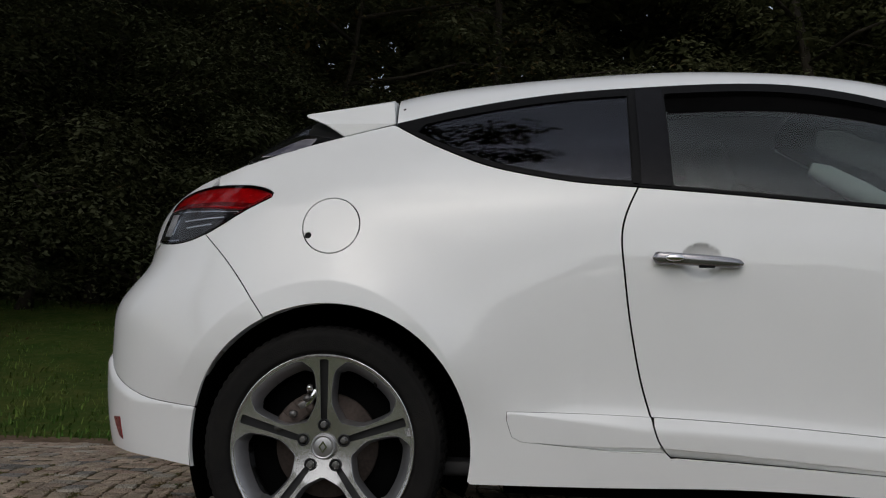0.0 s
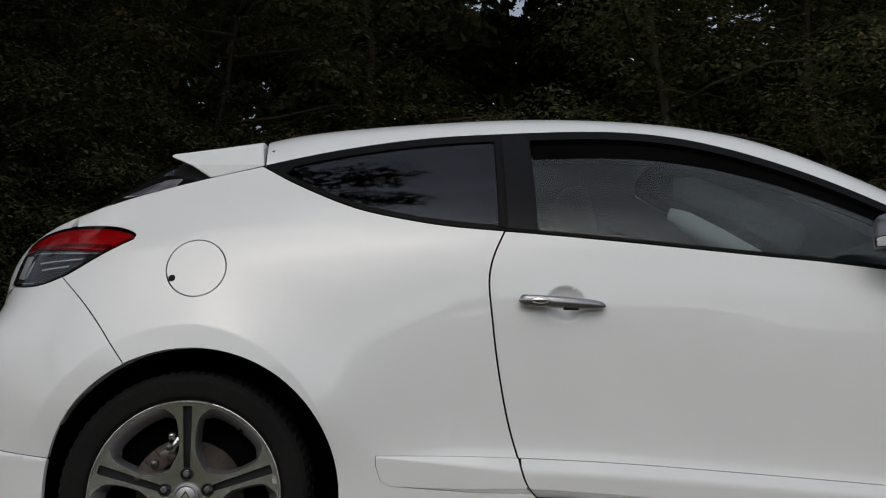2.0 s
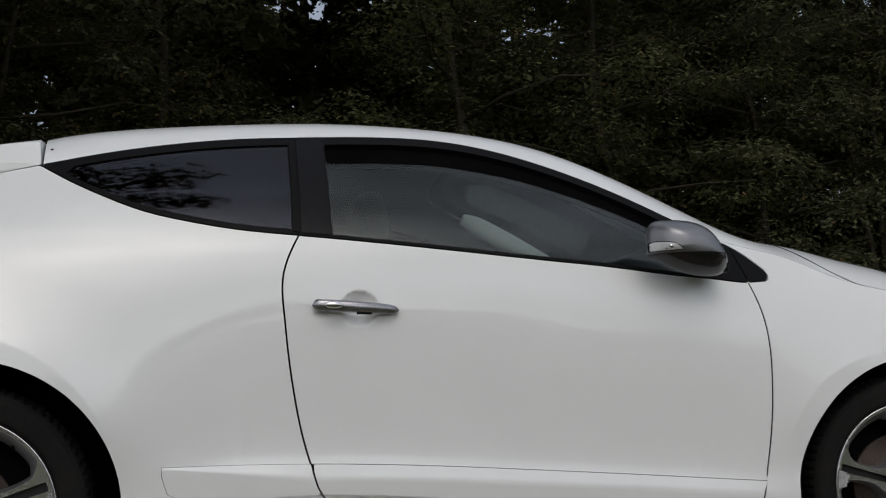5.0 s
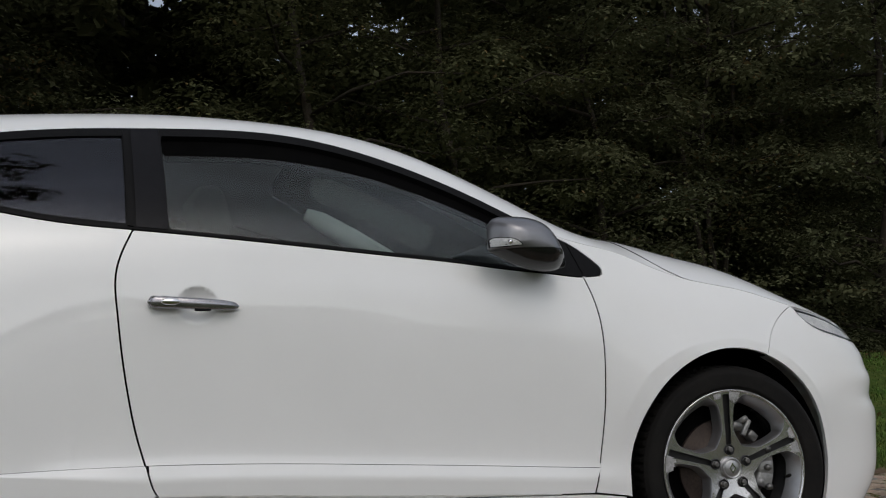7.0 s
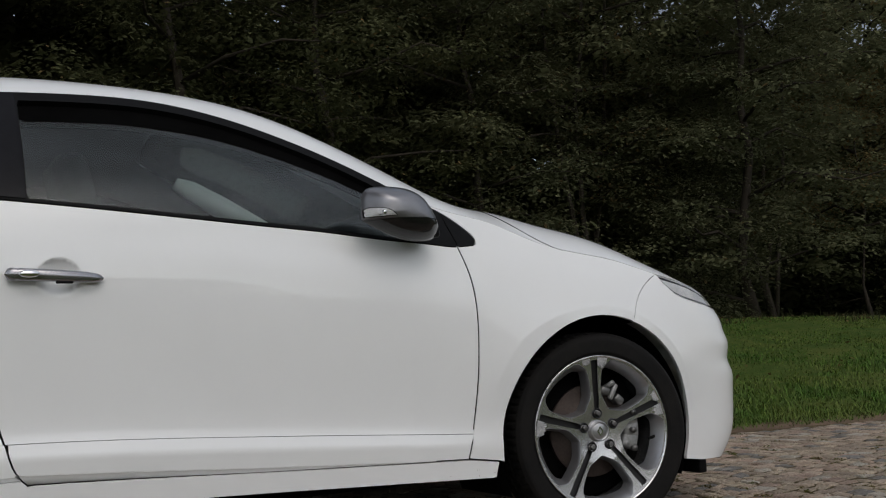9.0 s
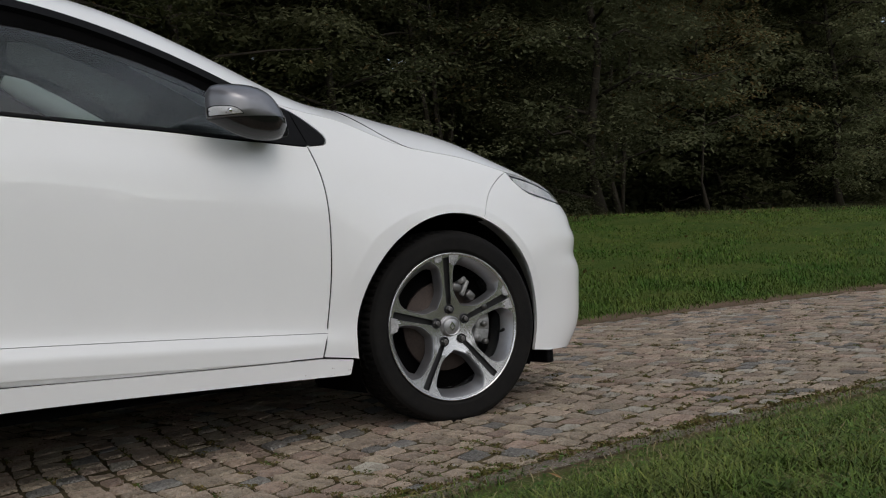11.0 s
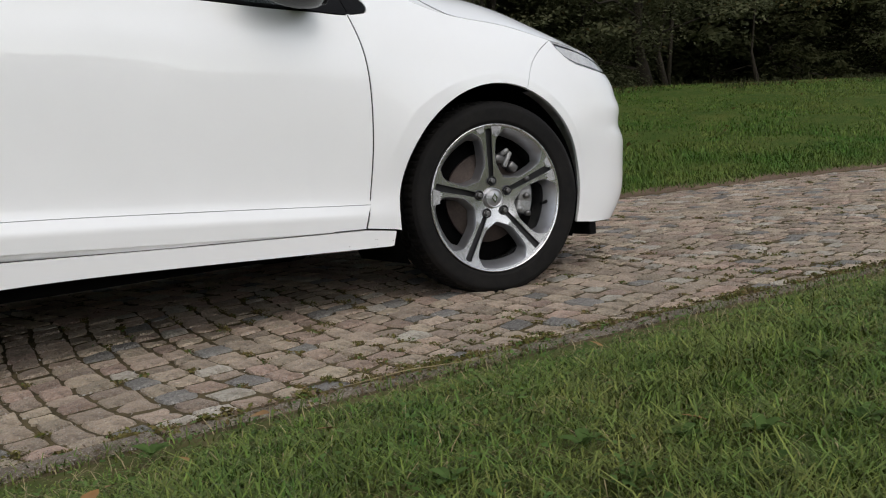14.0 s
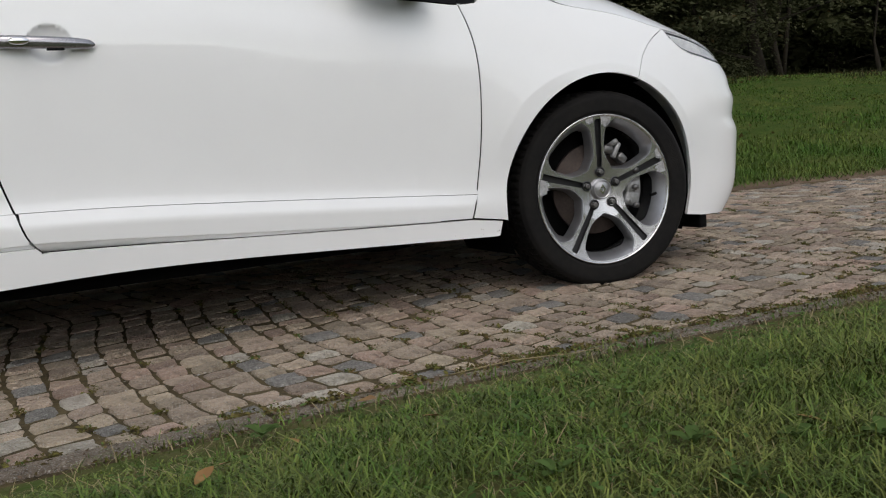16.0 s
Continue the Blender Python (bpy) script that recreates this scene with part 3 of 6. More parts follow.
quarter = chain(seam_r, line((0.893, 0.30), (0.893, 0.26)), along(sill_low, 0.89, 0.386, 16), arch_hi[::-1], lamp_seam[::-1], LAMP_LOW[LAMP_LOW[:, 0] > -0.355], LAMP[LAMP[:, 0] > -0.365],
                top_r[::-1], along(belt, 0.14, 0.8, 40))
quarter = on_side(quarter)
skin("rear_quarter_panel", quarter, [on_side(moulding_r), on_side(fuel)], side, PAINT, car, gap=0.0022, lines=FOLDS)
fold_line = lambda x: groove(x) - ledge_w(x)
q_lower = chain(along(groove, 0.4785, 0.8405, 24), seam_r[(seam_r[:, 1] < 0.402) & (seam_r[:, 1] > 0.349)] - (0.0022, 0), along(lambda x: low_line(x) + thick_u(x), 0.862, 0.515, 24), line((0.492, 0.360), (0.4785, 0.40)))
q_under = chain(along(lambda x: low_line(x) + thick_u(x), 0.545, 0.863, 24), seam_r[(seam_r[:, 1] < 0.346) & (seam_r[:, 1] > 0.335)] - (0.0022, 0), along(low_line, 0.876, 0.56, 24))
lower_side = lambda p, z: side(p, z, "below")
chamfer_lines = lambda x0, x1: [along(lambda x: fold_line(x) + k * ledge_w(x), x0, x1, 60) for k in (-0.3, -0.1, 0.1, 0.3)]
skin("quarter_moulding", on_side(q_lower), [], lower_side, PAINT, car, gap=-0.0012, lines=chamfer_lines(0.49, 0.84))
skin("moulding_underside", on_side(q_under), [], lambda p, z: lower_side(p, z) + np.stack([0 * z, 1.1 * np.maximum(low_line(p) + thick_u(p) - z, 0), 0 * z], 1), PAINT, car)
skin("fuel_flap", on_side(fuel), [on_side(arc((-0.064, 0.866, 0.008), 0, 340, 14))], side, PAINT, car, gap=0.0014, mirror=False, label="round white fuel flap")
skin("flap_catch", on_side(arc((-0.064, 0.866, 0.010), 0, 340, 14)), [], side, BLACK_TRIM, car, lift=-0.004, mirror=False)
door_skin = chain(seam_r[:34], along(groove, 0.846, 2.17, 60), seam_f[:26][::-1], along(belt, 2.15, 0.81, 50))
door_skin = door_skin[np.r_[True, np.hypot(*np.diff(door_skin, axis=0).T) > 2e-3]]
cup = np.array([(0.964 + 0.054 * math.cos(t), 0.8195 + 0.049 * math.sin(t)) for t in np.linspace(0, 2 * math.pi, 44)[:-1]])
door = skin("door", on_side(door_skin), [cup], lambda p, z: side(p, z, "above"), PAINT, car, gap=0.003, lines=FOLDS, label="closed white front door with a silver pull handle")
strip = lambda x: door_low(x) + 0.022 * np.clip((2.02 - x) / 1.1, 0.05, 1)
rear_low = seam_r[seam_r[:, 1] < 0.408] + (0.0028, 0)
d_lower = chain(along(groove, 0.849, 2.158, 70) + (0, 0.0024), seam_f[seam_f[:, 1] < 0.33] - (0.003, 0), along(strip, 2.128, 0.876, 60), rear_low[rear_low[:, 1] > 0.3475][::-1])
d_under = chain(along(strip, 0.8735, 2.02, 50), along(door_low, 2.02, 0.905, 50), rear_low[rear_low[:, 1] < 0.345][::-1])
skin("door_moulding", on_side(d_lower), [], lower_side, PAINT, door, gap=0.0011, lines=chamfer_lines(0.86, 2.15))
skin("door_underside", on_side(d_under), [], lambda p, z: lower_side(p, z) + np.stack([0 * z, 1.1 * np.maximum(strip(p) - z, 0), 0 * z], 1), PAINT, door, step=0.01)
sill = chain(line((0.876, 0.3185)), line((0.897, 0.3195)), along(door_low, 0.91, 2.13, 40) - (0, 0.0015), line((2.14, 0.266), (2.245, 0.252)), line((2.234, 0.204)), along(sill_low, 2.22, 0.876, 40))
skin("sill", on_side(sill), [], side, PAINT, car, gap=0.0022, lift=-0.0006)
fa0 = math.degrees(math.atan2(0.667 - FRONT_ARCH[1], 2.781 - FRONT_ARCH[0]))
fseam = curve([(2.781, 0.667), (2.815, 0.735), (2.87, 0.79), (2.945, 0.833)], 20)
fender = chain(seam_f[::-1], along(belt, 2.147, 2.185, 5), line((2.202, 0.9245), (2.2135, 0.9315), (2.2165, 0.944), (2.2095, 0.9585)), curve([(2.192, 0.975), (2.137, 1.018), (2.04, 1.064)], 10), along(edge, 2.05, 2.943, 50),
               fseam[::-1], arc(FRONT_ARCH, fa0, 188, 44), line((2.243, 0.254)))
skin("front_fender", on_side(fender), [], side, PAINT, car, gap=0.0018, lines=FOLDS)
# bumpers
lamp_end = XB + 0.66 * KF
fb_top = np.concatenate([on_side(curve([(2.948, 0.830), (3.005, 0.769), (3.106, 0.734), (3.215, 0.713)], 18)), line((XB + 0.50, 0.705), (lamp_end, 0.700))])
bump_f = chain(on_side(arc(FRONT_ARCH, -14, fa0, 30)), on_side(fseam), fb_top, line((XB + 0.8 * KF, 0.70), (XB + KF, 0.70)), line((XB + KF, 0.19), (XB + 0.6 * KF, 0.165)),
               on_side(line((3.1, 0.178), (3.02, 0.188))))
skin("front_bumper", bump_f, [], side, PAINT, car, gap=0.0006, lines=FOLDS)
hl_top = on_side(along(edge, 2.955, 3.26, 20))
hl = chain(fb_top, line((lamp_end, 0.735)), hl_top[::-1])
skin("headlamp_housing", hl, [], side, BLACK_GLOSS, car, gap=0.002, lift=-0.03, depth=0.05)
skin("headlamp_lens", hl, [], side, LENS, car, gap=0.003, depth=0.003)
skin("headlamp_reflector", shrink(even(hl, 0.02), 0.013), [], side, LAMP_SILVER, car, lift=-0.012, step=0.015)
skin("grille", [(XB + 0.67 * KF, 0.70), (XB + KF, 0.70), (XB + KF, 0.78), (XB + 0.67 * KF, 0.745)], [], side, BLACK_TRIM, car)
cr = curve([(-0.70, 0.53), (-0.66, 0.485), (-0.595, 0.449), (-0.499, 0.42), (-0.425, 0.411), (-0.347, 0.404)], 24)
tail_low = line((-0.349, 0.247), (-0.46, 0.260), (-0.581, 0.268), (-0.66, 0.272))
bump_r_up = chain(on_side(lamp_seam), on_side(arc(REAR_ARCH, a0, 165.6, 20)), on_side(cr[::-1]), line((XA - 0.80 * KR, 0.56), (XA - KR, 0.56)),
                  line((XA - KR, 0.735), (XA - 0.75 * KR, 0.735)), on_side(line((-0.625, 0.79), (-0.60, 0.815), (-0.545, 0.842))), on_side(LAMP_LOW[LAMP_LOW[:, 0] < -0.365]))
skin("rear_bumper", bump_r_up, [], side, PAINT, car, gap=0.0009, lines=FOLDS)
reflector = on_side(line((-0.632, 0.358), (-0.600, 0.360), (-0.586, 0.300), (-0.602, 0.308)))
bump_r_low = chain(on_side(arc(REAR_ARCH, 165.6, 190, 8)), on_side(tail_low), line((XA - 0.8 * KR, 0.262), (XA - KR, 0.262)), line((XA - KR, 0.56), (XA - 0.80 * KR, 0.56)), on_side(cr))
cr_p = on_side(cr)


def skirt(p, z):
    """The lower skirt stands proud of the bumper, with a chamfer along its top that narrows towards the wheel."""
    q, e = side(p, z), 1e-3
    n = np.cross(side(p + e, z) - side(p - e, z), side(p, z + e) - side(p, z - e))
    n /= np.linalg.norm(n, axis=1)[:, None] + 1e-12
    top = np.interp(p, cr_p[:, 0], cr_p[:, 1])
    k = np.clip((-0.40 - q[:, 0]) / 0.16, 0, 1)
    u = np.clip((top - z) / (0.004 + 0.022 * k), 0, 1)
    return q + n * ((0.002 + 0.009 * k) * u * (2 - u))[:, None]


skin("bumper_skirt", bump_r_low, [], skirt, PAINT, car, gap=0.0008, step=0.012)
skin("bumper_reflector", reflector, [], skirt, RED_DARK, car, lift=0.003, depth=0.006)
gate = chain(on_side(line((-0.368, 1.04))), on_side(LAMP[LAMP[:, 0] < -0.368]), on_side(line((-0.575, 0.84), (-0.63, 0.795))), line((XA - 0.75 * KR, 0.74), (XA - KR, 0.74)),
             line((XA - KR, 0.985)), on_side(along(edge, -0.54, -0.372, 14)))
skin("tailgate", gate, [], side, PAINT, car, gap=0.0016)
# tail lamps
lamp = on_side(chain(LAMP, LAMP_LOW))
skin("tail_lamp_housing", lamp, [], side, LAMP_GREY, car, gap=0.001, lift=-0.018, depth=0.02)
cut = curve([(-0.509, 0.943), (-0.475, 0.946), (-0.36, 0.943), (-0.250, 0.934)], 14)
red = chain(LAMP[LAMP[:, 1] > 0.945], cut, LAMP_LOW[LAMP_LOW[:, 0] > -0.248])
skin("red_lens", on_side(red), [], side, RED_LENS, car, gap=0.002, lift=0.005, depth=0.004, label="glossy red tail lamp lens")
skin("red_reflector", shrink(on_side(red), 0.006), [], side, RED_BACK, car, lift=-0.008, depth=0.002)
low = chain(cut[::-1], LAMP[LAMP[:, 1] < 0.94], LAMP_LOW[LAMP_LOW[:, 0] < -0.252])
skin("clear_lens", on_side(low), [], side, SMOKE, car, gap=0.002, lift=0.005, depth=0.004, label="smoked clear lower lens")
skin("lamp_facet", on_side(line((-0.502, 0.935), (-0.474, 0.932), (-0.478, 0.905), (-0.490, 0.868), (-0.516, 0.872), (-0.506, 0.905))), [], side, LAMP_SILVER, car, lift=-0.006, depth=0.004)
for q in (line((-0.44, 0.9105), (-0.31, 0.918), (-0.31, 0.9145), (-0.44, 0.906)), line((-0.468, 0.915), (-0.460, 0.917), (-0.476, 0.872), (-0.486, 0.868)),
          line((-0.43, 0.8905), (-0.345, 0.898), (-0.345, 0.8945), (-0.43, 0.886)), line((-0.50, 0.9415), (-0.27, 0.9330), (-0.27, 0.9300), (-0.50, 0.9375)),
          line((-0.524, 0.861), (-0.45, 0.854), (-0.45, 0.8505), (-0.526, 0.857))):
    skin("lamp_chrome", on_side(q), [], side, CHROME, car, lift=-0.005, depth=0.004)
skin("red_band", on_side(chain(curve([(-0.49, 0.958), (-0.36, 0.962), (-0.235, 0.957)], 12), curve([(-0.245, 0.945), (-0.36, 0.952), (-0.49, 0.949)], 12))), [], side, RED_DARK, car, lift=-0.005, depth=0.003)
# side windows
dlo = chain(along(edge, 0.142, 2.02, 90), curve([(2.04, 1.062), (2.137, 1.016), (2.190, 0.973)], 10), line((2.207, 0.957), (2.2135, 0.944), (2.211, 0.933), (2.200, 0.9265)), along(belt, 2.185, 0.146, 90))
q_top, d_top = (lambda x: edge(x) - 0.029), (lambda x: edge(x) - 0.030)
quarter_pane = chain(along(q_top, 0.225, 0.787, 30), along(lambda x: belt(x) + 0.016, 0.787, 0.205, 30))
door_pane = chain(line((0.895, 1.03), (0.893, 1.30)), along(d_top, 0.896, 1.97, 50), line((1.995, 1.04), (2.0, 0.95)), along(lambda x: belt(x) + 0.010, 1.99, 0.90, 40))
skin("window_trim", on_side(dlo), [on_side(quarter_pane), on_side(door_pane)], side, BLACK_TRIM, car, gap=0.001, lift=0.002, depth=0.02)
skin("sail_seam", on_side(line((2.1405, 0.925), (2.120, 0.985), (2.108, 1.028), (2.111, 1.027), (2.123, 0.986), (2.1435, 0.926))), [], side, LINER, car, lift=0.0026, depth=0.002)
b_post = chain(line((0.812, 1.022), (0.81, 1.331), (0.888, 1.338)), line((0.893, 1.017)))
skin("door_post", on_side(b_post), [], side, PILLAR, car, lift=0.005, depth=0.006, gap=0.001)
skin("quarter_post", on_side(chain(line((0.790, 1.025), (0.790, 1.327), (0.806, 1.33), (0.808, 1.022)))), [], side, BLACK_TRIM, car, lift=0.006, depth=0.006, gap=0.0008)
skin("quarter_glass", on_side(quarter_pane), [], side, GLASS_DARK, car, lift=-0.002, depth=0.004, slab=True, gap=-0.004, label="dark privacy glass")
glass_top = lambda x: d_top(x) - 0.066 + 0.02 * np.clip((x - 1.3) / 0.6, 0, 1)
door_light = chain(line((0.895, 1.03), (0.895, 1.26)), along(glass_top, 0.898, 1.955, 50), line((1.995, 1.02), (2.0, 0.95)), along(lambda x: belt(x) + 0.010, 1.99, 0.90, 40))
skin("door_glass", on_side(door_light), [], side, GLASS, car, lift=-0.006, gap=-0.004, depth=0.004, slab=True, label="clear tinted door glass")
guard = chain(along(lambda x: d_top(x) + 0.002, 0.895, 1.96, 50), along(lambda x: d_top(x) - 0.072 + 0.02 * np.clip((x - 1.3) / 0.6, 0, 1), 1.94, 0.905, 50), line((0.895, 1.250)))
skin("window_channel", on_side(guard), [], side, LINER, car, lift=-0.016, depth=0.004)
# upper shell
roof = chain(line((0.143, 0.0)), along(lambda x: 0 * x, 0.2, 2.03, 30), line((2.17, 0.05), (2.29, 0.12)), curve([(2.22, 0.13), (1.9, 0.135), (1.6, 0.15), (1.47, 0.21), (1.42, 0.40), (1.40, QW)], 30), line((0.118, QW), (0.124, 0.2)))
skin("roof", roof, [], shell, PAINT, car, step=0.025)
screen = chain(curve([(2.29, 0.122), (2.22, 0.132), (1.9, 0.137), (1.6, 0.152), (1.47, 0.212), (1.42, 0.402), (1.40, QW)], 30), line((2.52, QW)), curve([(2.52, QW), (2.47, 0.4), (2.34, 0.15)], 10))
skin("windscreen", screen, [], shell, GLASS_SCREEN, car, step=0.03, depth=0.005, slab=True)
band = chain(curve([(2.29, 0.124), (2.22, 0.132), (1.9, 0.137), (1.6, 0.152), (1.47, 0.212), (1.42, 0.402), (1.40, QW)], 30), curve([(1.465, QW), (1.485, 0.41), (1.55, 0.25), (1.66, 0.205), (1.92, 0.19), (2.27, 0.175)], 30))
skin("screen_border", band, [], shell, LINER, car, step=0.04, depth=0.0, lift=-0.014)
cowl = chain(along(lambda x: 0 * x, 2.03, 2.51, 14), curve([(2.50, 0.008), (2.415, 0.04), (2.37, 0.10), (2.355, 0.15)], 10), line((2.34, 0.15), (2.29, 0.12), (2.17, 0.05)))
skin("cowl_corner", cowl, [], shell, PAINT, car, gap=0.0, step=0.015)
hood = chain(along(lambda x: 0 * x, 2.53, 3.25, 30), curve([(3.27, 0.02), (3.36, 0.3), (3.38, QW)], 14), line((2.54, QW)), curve([(2.54, QW), (2.49, 0.4), (2.37, 0.155)], 10), curve([(2.38, 0.105), (2.422, 0.042), (2.51, 0.008)], 8))
skin("bonnet", hood, [], shell, PAINT, car, gap=0.0007, step=0.02)
skin("rear_window", chain(along(lambda x: 0 * x + 0.004, -0.275, 0.17, 14), line((0.17, QW), (-0.40, QW)), line((-0.33, 0.2))), [], lambda x, q: shell(x, q) + np.stack([0 * x, 0 * x, 0.034 * np.clip((x + 0.33) / 0.18, 0, 1) * np.clip((-0.03 - x) / 0.09, 0, 1) - 0.012 * np.clip((x + 0.06) / 0.06, 0, 1)], 1), BLACK_GLOSS, car, step=0.03, depth=0.04)
# strip along the rear window's edge, tilted and tinted as reflected sky
ring = curve([(-0.236, 1.097), (-0.173, 1.1315), (-0.107, 1.160), (-0.085, 1.163)], 16).tolist() + [(-0.083, 1.159), (-0.094, 1.143), (-0.101, 1.133), (-0.153, 1.117), (-0.200, 1.103)]
for flip in (1, -1):
    edge_y = lambda z: 0.160 + 0.46 * max(0, z - 1.10) - 0.02 * max(0, 1.115 - z)
    v = [(x, MID + flip * (edge_y(z) + d - MID), z) for d in (0.0, 0.006) for x, z in ring]
    n = len(ring)
    f = [tuple(range(n)), tuple(range(2 * n - 1, n - 1, -1))] + [(i, n + i, n + (i + 1) % n, (i + 1) % n) for i in range(n)]
    sheet("rear_pane", v, f, REAR_SHEEN, car, smooth=False)
skin("hatch_frame", chain(along(lambda x: 0 * x, -0.275, -0.36, 4), line((-0.46, 0.0), (-0.50, 0.12), (-0.56, QW), (-0.40, QW), (-0.33, 0.2))), [], shell, PAINT, car, step=0.03, gap=0.0012)
for g in [o for o in car.children if o.name.split(".")[0] in ("quarter_glass", "door_glass", "windscreen")]:
    g.visible_shadow = False
# shut lines of the bonnet: thin black bars drawn for the gap's shade
for flip in (1, -1):
    run = curve([(2.36, 0.152), (2.375, 0.103), (2.42, 0.041), (2.50, 0.004), (2.56, -0.002)], 20)
    q = shell(run[:, 0], run[:, 1])
    q[:, 1] = MID + flip * (q[:, 1] - MID)
    v, f = tube([tuple(a) for a in q], [0.0015] * 14 + [0.0013, 0.0011, 0.0009, 0.0006, 0.0004, 0.0002], 6)
    sheet("bonnet_seal", v, f, LINER, car)
# roof spoiler
sv, sf = [], []
sec = np.array([(-0.125, 1.231), (-0.118, 1.237), (0.005, 1.260), (0.127, 1.281), (0.138, 1.208), (-0.008, 1.168), (-0.064, 1.202), (-0.118, 1.226)])
ys = np.r_[0.198, 0.262, 0.32, 0.42, 0.55, 0.65, 0.75, MID]
ys = np.r_[ys, 2 * MID - ys[-2::-1]]
for y in ys:
    s = max(0, 1 - abs(y - MID) / (MID - 0.1981))
    lean = 0.55 * (1 if s == 0 else 0) * (1 if y < MID else -1)
    sv += [(x - 0.05 * s * (0.12 - x) / 0.28, y + lean * max(0, z - 1.206), z + 0.062 * (1 - (1 - s) ** 2)) for x, z in sec]
for i in range(len(ys) - 1):
    sf += [(i * 8 + j, i * 8 + (j + 1) % 8, (i + 1) * 8 + (j + 1) % 8, (i + 1) * 8 + j) for j in range(8)]
sf += [tuple(range(8))[::-1], tuple(range(len(sv) - 8, len(sv)))]
spoiler = sheet("roof_spoiler", sv, sf, PAINT, car, smooth=False)
bev = spoiler.modifiers.new("edge", "BEVEL")
bev.width, bev.segments, bev.limit_method = 0.004, 2, "ANGLE"

# ---- cabin, floor pan and wheel housings ----
skin("headliner", [(0.2, 0.0), (2.24, 0.0), (2.24, 0.118), (1.9, 0.140), (1.6, 0.160), (1.48, 0.218), (1.43, 0.405), (1.41, QW), (0.2, QW)], [], shell, HEADLINER, car, lift=-0.03, step=0.05, depth=0.0)
for flip in (1, -1):
    v, f = tube([(1.615, MID + flip * 0.45, 1.327), (1.675, MID + flip * 0.45, 1.30), (1.815, MID + flip * 0.46, 1.232), (1.965, MID + flip * 0.48, 1.155), (2.09, MID + flip * 0.50, 1.085)], [0.026, 0.042, 0.046, 0.048, 0.05], 14)
    sheet("pillar_trim", v, f, PILLAR_TRIM, car)
bm = bmesh.new()
box(bm, (2.55, 1.50, 0.04), (1.05, MID, 0.26), bevel=0.01)
part("cabin_floor", bm, CABIN, car)
skin("door_lining", on_side(chain(line((0.46, 0.3), (2.15, 0.3)), along(lambda x: belt(x) - 0.05, 2.15, 0.46, 20))), [], side, CABIN, car, lift=-0.06, step=0.06, depth=0.0)
bm = bmesh.new()
box(bm, (0.55, 1.42, 0.30), (2.12, MID, 0.86), (0, 14, 0), bevel=0.08, seg=4)
part("dashboard", bm, CABIN, car)


def car_seat(x, y, z, rear=False):
    bm = bmesh.new()
    box(bm, (0.50, 0.50 if not rear else 1.25, 0.18), (x, y, z), (0, -6, 0), bevel=0.06, seg=4)
    cushion = part("seat_cushion", bm, CLOTH, car)
    bm = bmesh.new()
    box(bm, (0.15, 0.48 if not rear else 1.22, 0.62), (x - 0.30, y, z + 0.30), (0, -20, 0), bevel=0.06, seg=4)
    back = part("seat_back", bm, CLOTH, cushion)
    if not rear:
        bm = bmesh.new()
        box(bm, (0.10, 0.26, 0.17), (x - 0.43, y, z + 0.68), (0, -14, 0), bevel=0.04, seg=4)
        part("headrest", bm, CLOTH, cushion)


car_seat(1.50, 0.52, 0.46)
car_seat(1.50, 1.28, 0.46)
car_seat(0.72, MID, 0.48, True)
v, f = lathe([(0.185 + 0.016 * math.cos(t), 0.016 * math.sin(t)) for t in np.linspace(0, 2 * math.pi, 10)[:-1]], 36, True)
wheel_pose = pose(1.88, 1.28, 0.93, 0, 0, 90) @ pose(0, 0, 0, 22, 0, 0)
sheet("steering_wheel", [wheel_pose @ Vector(q) for q in v], f, CABIN, car)
bm = bmesh.new()
box(bm, (0.10, 0.06, 0.34), (1.88, 1.28, 0.93), (0, 22, 0), bevel=0.02)
part("steering_boss", bm, CABIN, car)
bm = bmesh.new()
box(bm, (1.72, 1.50, 0.05), (1.33, MID, 0.225), bevel=0.01)
box(bm, (0.60, 1.30, 0.05), (0.1, MID, 0.30), bevel=0.01)
box(bm, (0.90, 1.30, 0.05), (2.75, MID, 0.26), bevel=0.01)
box(bm, (0.28, 1.30, 0.20), (-0.46, MID, 0.36), bevel=0.03)
part("underbody", bm, LINER, car)
for c in (REAR_ARCH, FRONT_ARCH):
    for y0, y1 in ((0.06, 0.36), (2 * MID - 0.36, 2 * MID - 0.06)):
        t = np.radians(np.linspace(-25, 205, 36))
        v = [(c[0] + (c[2] + 0.004) * math.cos(q), y, c[1] + (c[2] + 0.004) * math.sin(q)) for y in (y0, y1) for q in t]
        f = [(i, i + 1, 36 + i + 1, 36 + i) for i in range(35)]
        inner = y1 if y0 < 1 else y0
        v += [(c[0], inner, c[1])]
        k = 36 if y0 < 1 else 0
        f += [(k + i, k + i + 1, 72) for i in range(35)]
        sheet("wheel_liner", v, f, LINER, car, smooth=False)
# black strips behind the shut lines, standing in for the shade in the gaps
for name, run in (("rear_seal", seam_r[seam_r[:, 1] > 0.352]), ("front_seal", seam_f), ("bumper_seal", lamp_seam), ("gate_seal", np.concatenate([LAMP, LAMP_LOW]))):
    r = on_side(run)
    d = np.gradient(r, axis=0)
    nrm = np.stack([-d[:, 1], d[:, 0]], 1) / np.linalg.norm(d, axis=1)[:, None]
    skin(name, np.concatenate([r + 0.008 * nrm, (r - 0.008 * nrm)[::-1]]), [], side, LINER, car, lift=-0.0024, step=0.05, depth=0.0)
skin("fuel_seal", on_side(arc((-0.004, 0.895, 0.085), 0, 352, 30)), [], side, BLACK_TRIM, car, lift=-0.013, step=0.05, depth=0.0, mirror=False)
